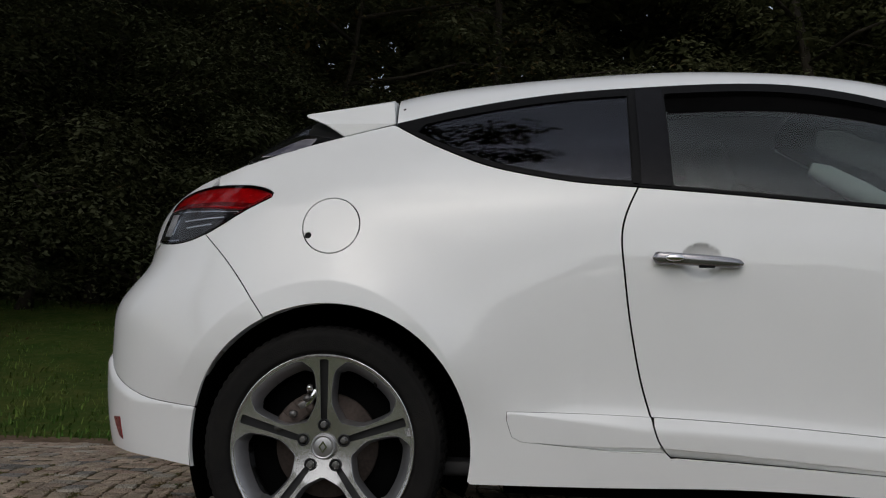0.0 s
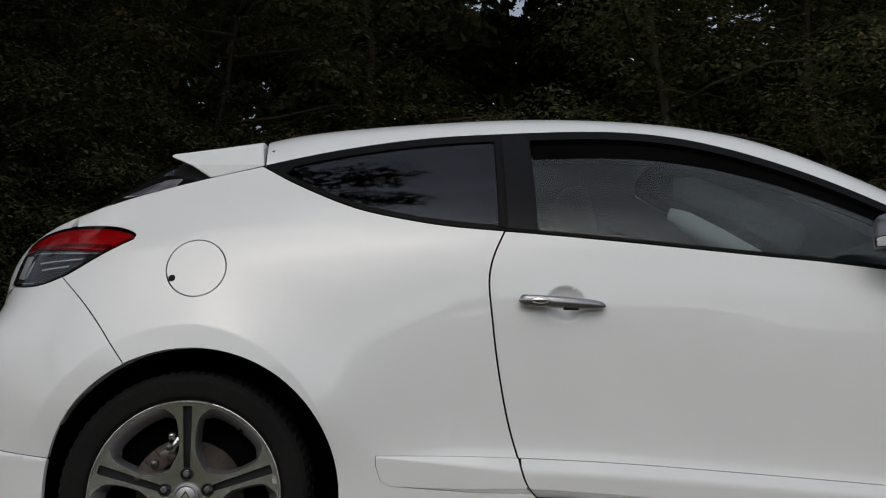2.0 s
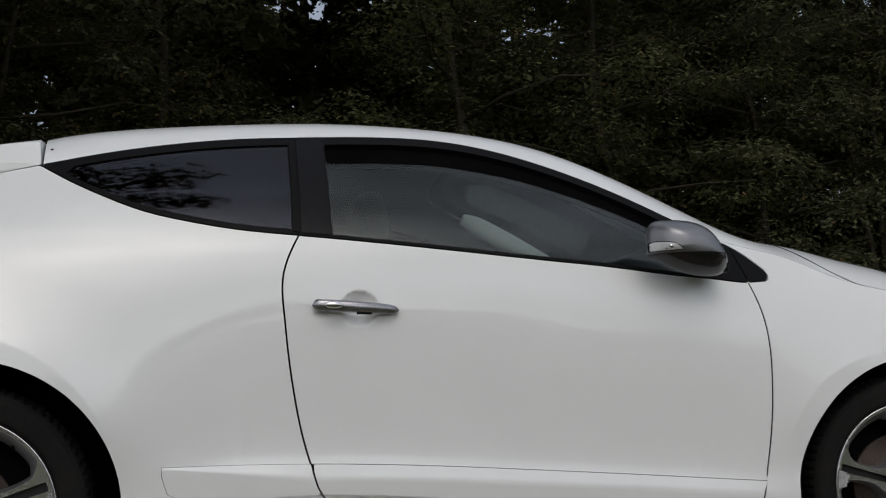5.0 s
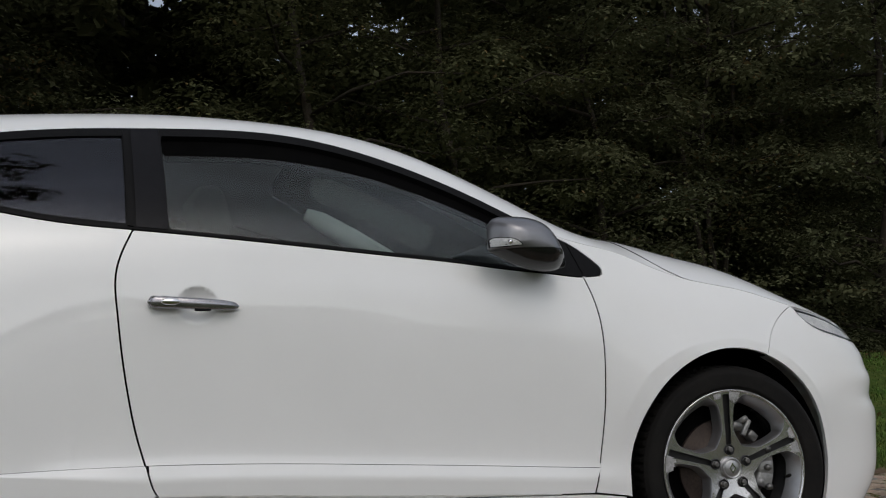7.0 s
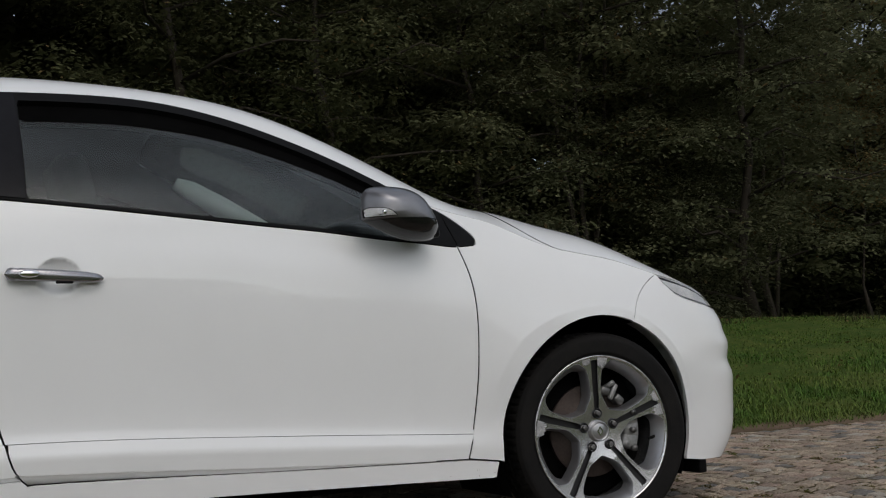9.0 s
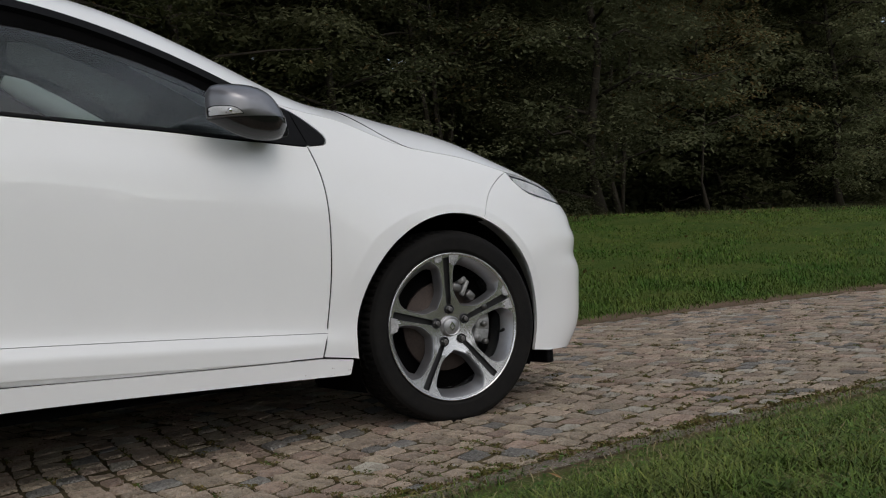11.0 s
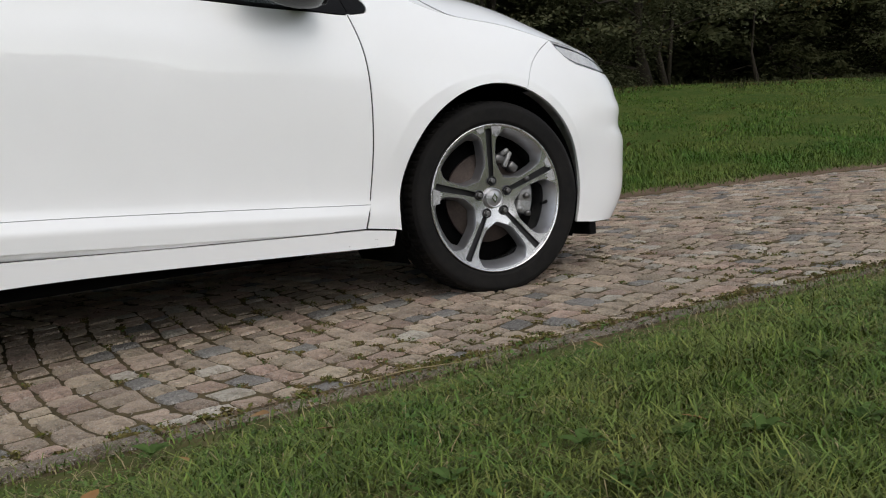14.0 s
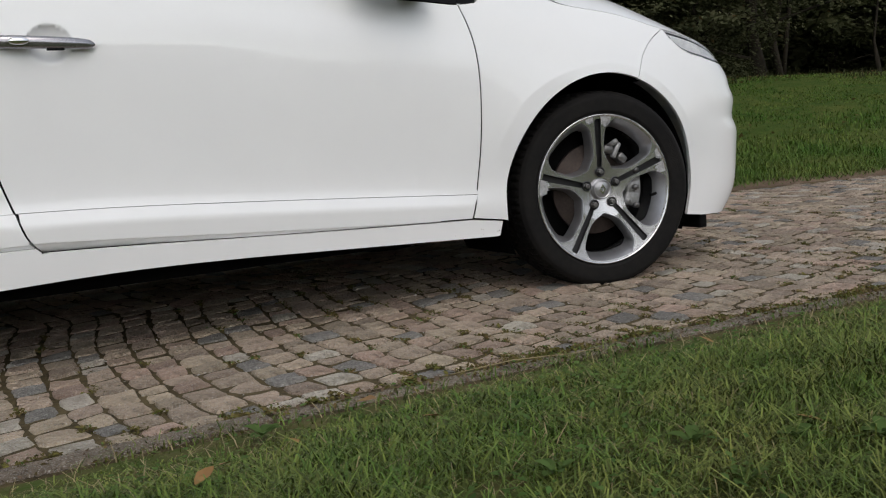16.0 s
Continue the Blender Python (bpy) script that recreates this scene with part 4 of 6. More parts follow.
skin("moulding_seal", on_side(chain(along(groove, 0.60, 2.16, 40) + (0, 0.008), along(groove, 2.16, 0.60, 40) - (0, 0.008))), [], side, BLACK_TRIM, car, lift=-0.012, depth=0, step=0.05)
skin("sill_seal", on_side(chain(along(door_low, 0.885, 2.15, 40) + (0, 0.012), along(door_low, 2.15, 0.885, 40) - (0, 0.006))), [], side, BLACK_TRIM, car, lift=-0.034, depth=0, step=0.05)
skin("trim_seal", on_side(chain(along(belt, 0.15, 2.2, 60) + (0, 0.006), along(belt, 2.2, 0.15, 60) - (0, 0.006))), [], side, BLACK_TRIM, car, lift=-0.016, depth=0, step=0.05)


# ---- wheels: built round the y axis, outer face towards -y ----
def rounded(poly, times=3):
    p = np.array(poly, float)
    for _ in range(times):
        q = np.roll(p, -1, 0)
        p = np.stack([0.75 * p + 0.25 * q, 0.25 * p + 0.75 * q], 1).reshape(-1, 2)
    return p


def polar(r, deg):
    return (r * math.cos(radians(deg)), r * math.sin(radians(deg)))


def face(a, b):
    r = np.hypot(a, b)
    return np.stack([a, 0.036 + 0.020 * (1 - (r / 0.232) ** 2) + 0.012 * np.clip(1 - r / 0.10, 0, 1), b], 1)


def tyre_mesh(parent):
    prof = [(0.236, 0.060), (0.2405, 0.044), (0.246, 0.036), (0.2525, 0.0275), (0.256, 0.0285), (0.286, 0.0185), (0.299, 0.023), (0.308, 0.032), (0.3135, 0.043),
            (0.3165, 0.060), (0.3175, 0.083), (0.3105, 0.0845), (0.3105, 0.0925), (0.318, 0.094), (0.3185, 0.124), (0.3105, 0.1255), (0.3105, 0.1345), (0.3185, 0.136),
            (0.318, 0.166), (0.3105, 0.1675), (0.3105, 0.1755), (0.3175, 0.177), (0.3165, 0.200), (0.308, 0.228), (0.286, 0.242), (0.258, 0.234), (0.236, 0.205)]
    v, f = lathe(prof, 234)
    k = len(prof)
    out = []
    for i, (x, y, z) in enumerate(v):
        seg, j = i // k, i % k
        r = math.hypot(x, z)
        cutin = 0.0
        if (8 <= j <= 10 or 21 <= j <= 22) and seg % 3 == 0:
            cutin = 0.0042
        if 13 <= j <= 18 and j not in (15, 16) and (seg + 2) % 3 == 0:
            cutin = 0.004
        s = (r - cutin) / r
        x, z = x * s, z * s
        out.append((x, y, max(z, 0.0012 - HUB_Z)))
    made = sheet("tyre", out, f, RUBBER, parent)
    made.data.polygons.foreach_set("use_smooth", [not 6 <= i % (k - 1) <= 22 for i in range(len(f))])
    return made


def build_wheel(turn, front):
    windows, slots = [], []
    for i in range(5):
        c = turn + 36 + 72 * i
        half = [(0.2325, 0), (0.2325, 12), (0.2320, 20.3), (0.2190, 23.4), (0.203, 27.4), (0.178, 28.6), (0.124, 27.4), (0.105, 23.0), (0.086, 11)]
        windows.append(rounded([polar(r, c + k) for r, k in half] + [polar(0.077, c)] + [polar(r, c - k) for r, k in half[:0:-1]], 1))
        s = turn + 72 * i
        d = np.array([math.cos(radians(s)), math.sin(radians(s))])
        n = np.array([-d[1], d[0]])
        slots.append(rounded([d * 0.070 - n * 0.0075, d * 0.070 + n * 0.0075, d * 0.078 + n * 0.0085, d * 0.15 + n * 0.0100, d * 0.22 + n * 0.0115, d * 0.2275 + n * 0.0115, d * 0.2275 - n * 0.0115, d * 0.22 - n * 0.0115, d * 0.15 - n * 0.0100, d * 0.078 - n * 0.0085], 1))
    ring = [polar(0.2345, a) for a in np.arange(0, 360, 3)]
    wheel = skin("wheel", ring, windows + slots, face, ALLOY, car, step=0.012, depth=0.0, mirror=False,
                 label="five-spoke grey alloy wheel with kerb scuffs" if front else "five-spoke grey alloy wheel")
    for w in windows:
        w = even(w, 0.008)
        rings = []
        rad = np.hypot(w[:, 0], w[:, 1])
        outer = np.clip((rad - 0.2) / 0.026, 0, 1)[:, None]
        wall = shrink(w, 0.001) - w if area2(w) > 0 else (shrink(w, 0.001) - w[::-1])[::-1]
        for level, drop in ((0.0, 0.0), (0.0012, 0.0012), (0.0045, 0.016), (0.0085, 0.046)):
            q = w + wall * 1000 * level * (1 - outer) - w / rad[:, None] * outer * (0.9 * level + 2.4 * max(level - 0.0012, 0))
            rings.append(face(w[:, 0], w[:, 1]) * (0, 1, 0) + np.stack([q[:, 0], 0 * rad + drop, q[:, 1]], 1))
        m = len(rings[0])
        f = [(j * m + i, j * m + (i + 1) % m, (j + 1) * m + (i + 1) % m, (j + 1) * m + i) for j in range(3) for i in range(m)]
        sheet("spoke_pocket", np.concatenate(rings), f, ALLOY_POCKET, wheel)
    for w in slots:
        skin("spoke_slot", shrink(w, -0.002), [], lambda a, b: face(a, b) + np.array([0, 0.011, 0]), ALLOY_SHADE, wheel, step=0.02, depth=-0.0112, mirror=False)
    v, f = lathe([(0.2335, 0.0385), (0.2345, 0.0355), (0.2375, 0.0325), (0.2405, 0.0315), (0.2425, 0.034), (0.2425, 0.046), (0.232, 0.056), (0.226, 0.066), (0.222, 0.13), (0.226, 0.205), (0.2, 0.212)], 96)
    sheet("rim", v, f, ALLOY, wheel)
    v, f = lathe([(0.0, 0.0520), (0.022, 0.0521), (0.0255, 0.0535), (0.0265, 0.0550), (0.0275, 0.0505), (0.0315, 0.0515), (0.0325, 0.057), (0.034, 0.066)], 40)
    cap = sheet("centre_cap", v, f, ALLOY_POCKET, wheel)
    badge = [(0, 0.0165), (0.0115, 0), (0, -0.0165), (-0.0115, 0)]
    skin("badge", badge, [[(0.6 * a, 0.6 * b) for a, b in badge]], lambda a, b: np.stack([a, np.full_like(a, 0.0500), b], 1), CHROME, cap, step=0.01, depth=0.003, mirror=False)
    for i in range(5):
        x, z = polar(0.0565, turn + 72 * i)
        v, f = lathe([(0.0, 0.046), (0.006, 0.046), (0.0085, 0.0475), (0.0095, 0.052), (0.0095, 0.064)], 6)
        sheet("wheel_bolt", [(a + x, b, c + z) for a, b, c in v], f, STEEL, wheel, smooth=False)
        v, f = lathe([(0.0095, 0.060), (0.0125, 0.056), (0.0155, 0.0535), (0.0165, 0.056)], 20)
        sheet("bolt_seat", [(a + x, b, c + z) for a, b, c in v], f, ALLOY_SHADE, wheel)
    tyre_mesh(wheel)
    bm = bmesh.new()
    x, z = polar(0.214, -10 if front else 52)
    bmesh.ops.create_cone(bm, cap_ends=True, segments=10, radius1=0.0065, radius2=0.005, depth=0.03, matrix=pose(x * 0.985, 0.078, z * 0.985, 70, 0, 0))
    part("valve", bm, RUBBER, wheel)
    rad = 0.148 if front else 0.137
    v, f = lathe([(0.03, 0.085), (0.072, 0.085), (0.078, 0.098), (0.080, 0.108), (rad, 0.108), (rad, 0.128), (0.07, 0.128)], 64)
    sheet("brake_disc", v, f, RUSTY, wheel)
    v, f = lathe([(0.0, 0.13), (0.20, 0.135), (0.212, 0.15), (0.215, 0.20)], 40)
    sheet("splash_shield", v, f, LINER, wheel)
    return wheel


def caliper(wheel, deg, rad, size, lever, mat):
    bm = bmesh.new()
    for k in (-16, 0, 16):
        x, z = polar(rad, deg + k)
        box(bm, (size[0], size[1], 0.055), (x, 0.105, z), (0, 90 - deg - k, 0), bevel=0.008)
    for k in (-22, 22):
        x, z = polar(rad - 0.012, deg + k)
        bmesh.ops.create_cone(bm, cap_ends=True, segments=12, radius1=0.012, radius2=0.010, depth=0.07, matrix=pose(x, 0.10, z, 90, 0, 0))
    body = part("brake_caliper", bm, mat, wheel)
    for k, away in ((-24, 0.030), (24, 0.026), (0, 0.0)):
        x, z = polar(rad + away * 0.5, deg + k)
        bm = bmesh.new()
        bmesh.ops.create_cone(bm, cap_ends=True, segments=6, radius1=0.011, radius2=0.0095, depth=0.02, matrix=pose(x, 0.062, z, 90, 0, 0))
        part("caliper_bolt", bm, STEEL, body)
    x, z = polar(rad + 0.012, deg + lever)
    bm = bmesh.new()
    box(bm, (0.016, 0.02, 0.055), (x, 0.078, z), (0, 28, 0), bevel=0.005)
    bmesh.ops.create_cone(bm, cap_ends=True, segments=10, radius1=0.010, radius2=0.008, depth=0.05, matrix=pose(x - 0.01, 0.085, z + 0.02, 60, 30, 0))
    part("brake_lever", bm, CHROME if mat is RUSTY else CALIPER, body)
    bm = bmesh.new()
    for k in (-14, 12):
        x, z = polar(rad + 0.004, deg + lever + k)
        box(bm, (0.034, 0.045, 0.026), (x, 0.092, z), (0, 90 - deg - lever - k, 0), bevel=0.006)
    part("caliper_bracket", bm, STEEL, body)


def scuffs(wheel, spots):
    rnd = random.Random(7)
    for deg, r0, r1, wide in spots:
        n = 16
        inner = [polar(r0 + (r1 - r0) * rnd.uniform(0.0, 0.75) * (0.4 + 0.6 * abs(2 * j / n - 1)), deg - wide + 2 * wide * j / n) for j in range(n + 1)]
        outer = [polar(r1, deg + wide - 2 * wide * j / n) for j in range(n + 1)]
        q = inner[1:-1] + outer
        if r0 > 0.234:
            skin("kerb_scuff", q, [], lambda a, b: np.stack([a, np.full_like(a, 0.0308), b], 1), SCUFF, wheel, step=0.01, depth=0.0, mirror=False)
            continue
        skin("kerb_scuff", q, [], lambda a, b: face(a, b) - np.array([0, 0.0006, 0]), SCUFF, wheel, step=0.01, depth=0.0, mirror=False)


rear_wheel, front_wheel = build_wheel(91.0, False), build_wheel(93.5, True)
scuffs(front_wheel, [(101, 0.215, 0.234, 3.6), (86, 0.198, 0.234, 4.6), (76, 0.2362, 0.2412, 12), (174, 0.194, 0.234, 6.5), (157, 0.2365, 0.2412, 12), (14.5, 0.198, 0.234, 4.5), (26, 0.214, 0.234, 4.5), (136, 0.2372, 0.2412, 9), (50, 0.2368, 0.2412, 13)])
scuffs(rear_wheel, [(88, 0.2370, 0.2412, 13), (105, 0.2385, 0.2412, 7), (12, 0.220, 0.234, 2.5)])
caliper(front_wheel, -2, 0.128, (0.05, 0.075), 62, CALIPER)
caliper(rear_wheel, 136, 0.118, (0.045, 0.07), -28, RUSTY)
for w, x in ((rear_wheel, 0.0), (front_wheel, AXLE)):
    steer = -9.0 if x else 0.0
    k = 1.03 if x else 1.0
    big, hub = Matrix.Diagonal((k, 1, k, 1)), HUB_Z
    w.matrix_basis = pose(x, 0, hub, 0, 0, steer) @ big
    copy_thing(w, pose(x, 2 * MID, hub, 0, 0, 180 + steer))
# air deflector flap ahead of the wheel
for y in (0.155, 2 * MID - 0.155):
    bm = bmesh.new()
    box(bm, (0.035, 0.16, 0.075), (3.125, y, 0.165), (0, 0, 0), bevel=0.006)
    part("air_deflector", bm, BLACK_TRIM, car)

# ---- door handle in its dished recess ----
def dish(a, b):
    rho = np.clip(((a - 0.964) / 0.054) ** 2 + ((b - 0.8195) / 0.049) ** 2, 0, 1)
    p = side(a, b)
    p[:, 1] += 0.024 * (1 - rho) ** (1.35 - 0.55 * np.clip((b - 0.8195) / 0.02, -1, 1))
    return p


skin("handle_recess", shrink(cup, -0.0036), [], dish, PAINT, door, step=0.008, depth=0.0, gap=0.0)
hx = np.linspace(0.838, 1.067, 34)
hv, hf = [], []
for i, x in enumerate(hx):
    u = (x - 0.838) / 0.229
    tall = 0.0165 * (1 - max(0, 1 - u / 0.07) ** 2.2) ** 0.5 * (1 - 0.16 * u) * (1 - 0.35 * max(0, (u - 0.7) / 0.3) ** 2) * max(0.05, 1 - max(0, (u - 0.93) / 0.07) ** 2.2) ** 0.5
    thick = 0.012 * (1 - max(0, 1 - u / 0.05) ** 2) ** 0.5 * max(0.05, 1 - max(0, (u - 0.9) / 0.1) ** 2) ** 0.5 + 0.0005
    tall = max(tall, 0.0008) - (0.0012 if 4 <= i <= 4 else 0)
    zc = 0.8275 - 0.0105 * u
    yc = float(inset(np.array([x]), np.array([zc]))[0]) - 0.010 - 0.016 * math.sin(math.pi * min(1, u * 1.02)) ** 0.7
    for j in range(16):
        t = 2 * math.pi * j / 16
        cs, sn = math.cos(t), math.sin(t)
        hv.append((x, yc - thick * math.copysign(abs(cs) ** 0.8, cs), zc + tall * math.copysign(abs(sn) ** 0.7, sn)))
for i in range(len(hx) - 1):
    hf += [(i * 16 + j, i * 16 + (j + 1) % 16, (i + 1) * 16 + (j + 1) % 16, (i + 1) * 16 + j) for j in range(16)]
hf += [tuple(range(16)), tuple(range(len(hv) - 16, len(hv)))[::-1]]
handle = sheet("door_handle", hv, hf, SILVER, door, "satin silver pull handle")
bm = bmesh.new()
bmesh.ops.create_uvsphere(bm, u_segments=20, v_segments=10, radius=1, matrix=pose(0.890, -0.0155, 0.8255) @ Matrix.Diagonal((0.024, 0.0068, 0.0095, 1)))
part("lock_cover", bm, CHROME, handle)
bm = bmesh.new()
box(bm, (0.04, 0.012, 0.006), (0.972, 0.001, 0.806), bevel=0.002)
part("handle_button", bm, BLACK_TRIM, handle)


# ---- door mirror ----
def pillow(outline, y_rim, y_top, y_back, rings=7, power=2.6, back=0.92):
    c = np.array(outline)
    mid = c.mean(0)
    v, f = [], []
    levels = [(back, y_back), (0.985, y_rim + 0.012)] + [(k, y_top + (y_rim - y_top) * k ** power) for k in np.linspace(1, 0.12, rings)]
    for k, y in levels:
        v += [(mid[0] + (q[0] - mid[0]) * k, y, mid[1] + (q[1] - mid[1]) * k) for q in c]
    m = len(c)
    for j in range(len(levels) - 1):
        f += [(j * m + i, j * m + (i + 1) % m, (j + 1) * m + (i + 1) % m, (j + 1) * m + i) for i in range(m)]
    f += [tuple(range(m))[::-1], tuple(range(len(v) - m, len(v)))]
    return v, f


MIRROR = np.array([(0.008, 0.0)]) + np.array([(1.756, 0.980), (1.7555, 1.010), (1.757, 1.042), (1.766, 1.062), (1.795, 1.0735), (1.85, 1.0765), (1.90, 1.0725), (1.938, 1.059), (1.965, 1.036), (1.985, 1.008), (2.001, 0.976)])
outline = np.concatenate([curve(MIRROR, 40), curve([(2.013, 0.955), (1.993, 0.930), (1.95, 0.919), (1.888, 0.925), (1.815, 0.951), (1.770, 0.972)], 26)])
centre = outline.mean(0)
Y_RIM, Y_TOP, BULGE = -0.045, -0.118, 3.0


def bulge(a, b):
    """The mirror's outer face, as a cushion over its outline."""
    d = np.stack([np.asarray(a, float) - centre[0], np.asarray(b, float) - centre[1]], 1)
    an = np.arctan2(d[:, 1], d[:, 0])
    edge_a = np.arctan2(outline[:, 1] - centre[1], outline[:, 0] - centre[0])
    order = np.argsort(edge_a)
    rr = np.interp(an, edge_a[order], np.linalg.norm(outline - centre, axis=1)[order], period=2 * math.pi)
    k = np.clip(np.hypot(d[:, 0], d[:, 1]) / rr, 0, 1)
    return np.stack([a, Y_TOP + (Y_RIM - Y_TOP) * k ** BULGE, b], 1)


for flip in (False, True):
    m = Matrix.Translation((0, 2 * MID, 0)) @ Matrix.Diagonal((1, -1, 1, 1)) if flip else Matrix()

    def put(name, vf, mat, parent, label=""):
        v, f = vf
        return sheet(name, [m @ Vector(q) for q in v], [t[::-1] for t in f] if flip else f, mat, parent, label)
    halves = []
    for keep in (1, -1):
        v, f = pillow(outline, Y_RIM, Y_TOP, 0.0, 14, BULGE, 0.80)
        bm = bmesh.new()
        vs = [bm.verts.new(q) for q in v]
        for t in f:
            bm.faces.new([vs[i] for i in t])
        bmesh.ops.bisect_plane(bm, geom=bm.verts[:] + bm.edges[:] + bm.faces[:], plane_co=(1.88, 0, 0.9775 + 0.0008 * keep), plane_no=(0.02 * keep, 0, -keep), clear_outer=True)
        bmesh.ops.recalc_face_normals(bm, faces=bm.faces[:])
        bm.transform(m)
        halves.append(bm)
    cap = part("door_mirror", halves[0], GREY_PAINT, car, "dark silver door mirror with a clear turn signal")
    part("mirror_base", halves[1], BLACK_GLOSS, cap)
    blink = np.concatenate([curve([(1.767, 0.983), (1.767, 1.0045), (1.79, 1.0055), (1.818, 0.999), (1.838, 0.984)], 16), line((1.80, 0.982))])

    def sig(lift):
        w, t, _ = mesh2d(blink, (), 0.008)
        q = bulge(w[:, 0], w[:, 1])
        q[:, 1] -= lift
        return q.tolist(), [tuple(i) for i in t]
    rim = shrink(blink, -0.0025)
    w, t, _ = mesh2d(rim, (), 0.008)
    q = bulge(w[:, 0], w[:, 1])
    q[:, 1] -= 0.0008
    put("signal_frame", (q.tolist(), [tuple(i) for i in t]), BLACK_TRIM, cap)
    put("turn_signal_back", sig(0.0016), LAMP_SILVER, cap)
    bm = bmesh.new()
    bmesh.ops.create_uvsphere(bm, u_segments=12, v_segments=8, radius=0.007, matrix=Matrix.Translation((1.806, float(bulge([1.806], [0.993])[0][1]) - 0.001, 0.993)))
    bm.transform(m)
    part("signal_bulb", bm, CHROME, cap)
    q0, t0 = sig(0.004)
    q1, _ = sig(0.0025)
    put("turn_signal", (q0 + q1, t0 + [tuple(i + len(q0) for i in t[::-1]) for t in t0]), LENS, cap, "clear turn signal lens")
    bm = bmesh.new()
    box(bm, (0.075, 0.13, 0.030), (1.985, 0.035, 0.950), (0, 0, 12), bevel=0.012, seg=3)
    bm.transform(m)
    part("mirror_foot", bm, BLACK_TRIM, cap)
    put("mirror_glass", ([(1.80, -0.02, 0.985), (1.80, 0.004, 0.985), (1.80, 0.004, 1.04), (1.80, -0.02, 1.04)], [(0, 1, 2, 3)]), CHROME, cap)
# small drops of road dirt on the sill behind the front wheel
rnd = random.Random(3)
for _ in range(7):
    a, b, r = rnd.uniform(2.02, 2.23), rnd.uniform(0.21, 0.235), rnd.uniform(0.0008, 0.0016)
    skin("dirt_speck", [(a + r * math.cos(t), b + r * math.sin(t) * rnd.uniform(0.6, 1)) for t in np.linspace(0, 5.4, 7)], [], side, EARTH, car, step=0.02, depth=0.0, lift=0.0006, mirror=False)
# roof aerial joint mark by the spoiler
skin("roof_mark", arc((0.155, 0.052, 0.004), 0, 330, 10), [], shell, BLACK_TRIM, car, step=0.02, depth=0.001, lift=0.0006, mirror=False)


# ---- woods ----
def leaves_mesh(name, centres, normals, size, mats, parent=None, which=None, seed=0):
    """Many small folded leaves, four corners each, in one mesh."""
    g = np.random.default_rng(seed)
    n = len(centres)
    t = g.normal(size=(n, 3))
    u = np.cross(normals, t)
    u /= np.linalg.norm(u, axis=1)[:, None] + 1e-9
    w = np.cross(normals, u)
    s = (size * g.uniform(0.6, 1.35, n))[:, None]
    p = np.stack([centres - u * s * 0.58, centres + w * s * 0.32 + normals * s * 0.08, centres + u * s * 0.64, centres - w * s * 0.32 + normals * s * 0.08], 1).reshape(-1, 3)
    me = bpy.data.meshes.new(name)
    me.vertices.add(4 * n)
    me.vertices.foreach_set("co", p.ravel())
    me.loops.add(4 * n)
    me.loops.foreach_set("vertex_index", np.arange(4 * n))
    me.polygons.add(n)
    me.polygons.foreach_set("loop_start", np.arange(n) * 4)
    me.polygons.foreach_set("loop_total", np.full(n, 4))
    for m in mats:
        me.materials.append(m)
    if which is not None:
        me.polygons.foreach_set("material_index", which)
    me.update(calc_edges=True)
    ob = new(name, me)
    ob.parent = parent
    return ob


def clumps(g, hubs, radii, per):
    """Leaf places and facings on ragged clumps round the hubs."""
    cs, ns = [], []
    for h, r in zip(hubs, radii):
        k = int(per * (r / 0.5) ** 2 * g.uniform(0.7, 1.2))
        d = g.normal(size=(k, 3))
        d /= np.linalg.norm(d, axis=1)[:, None]
        d[:, 2] = np.where(d[:, 2] < -0.25, -d[:, 2] * 0.6, d[:, 2])
        q = g.uniform(0.35, 1.05, k)[:, None] ** 0.6
        p = d * q * r * np.array([1.2, 1.2, 0.55])
        p[:, 2] -= 0.25 * r * (np.hypot(p[:, 0], p[:, 1]) / r) ** 2
        cs.append(h + p)
        nn = d * 0.75 + np.array([0, 0, 0.85]) + g.normal(size=(k, 3)) * 0.18
        ns.append(nn / np.linalg.norm(nn, axis=1)[:, None])
    return np.concatenate(cs), np.concatenate(ns)


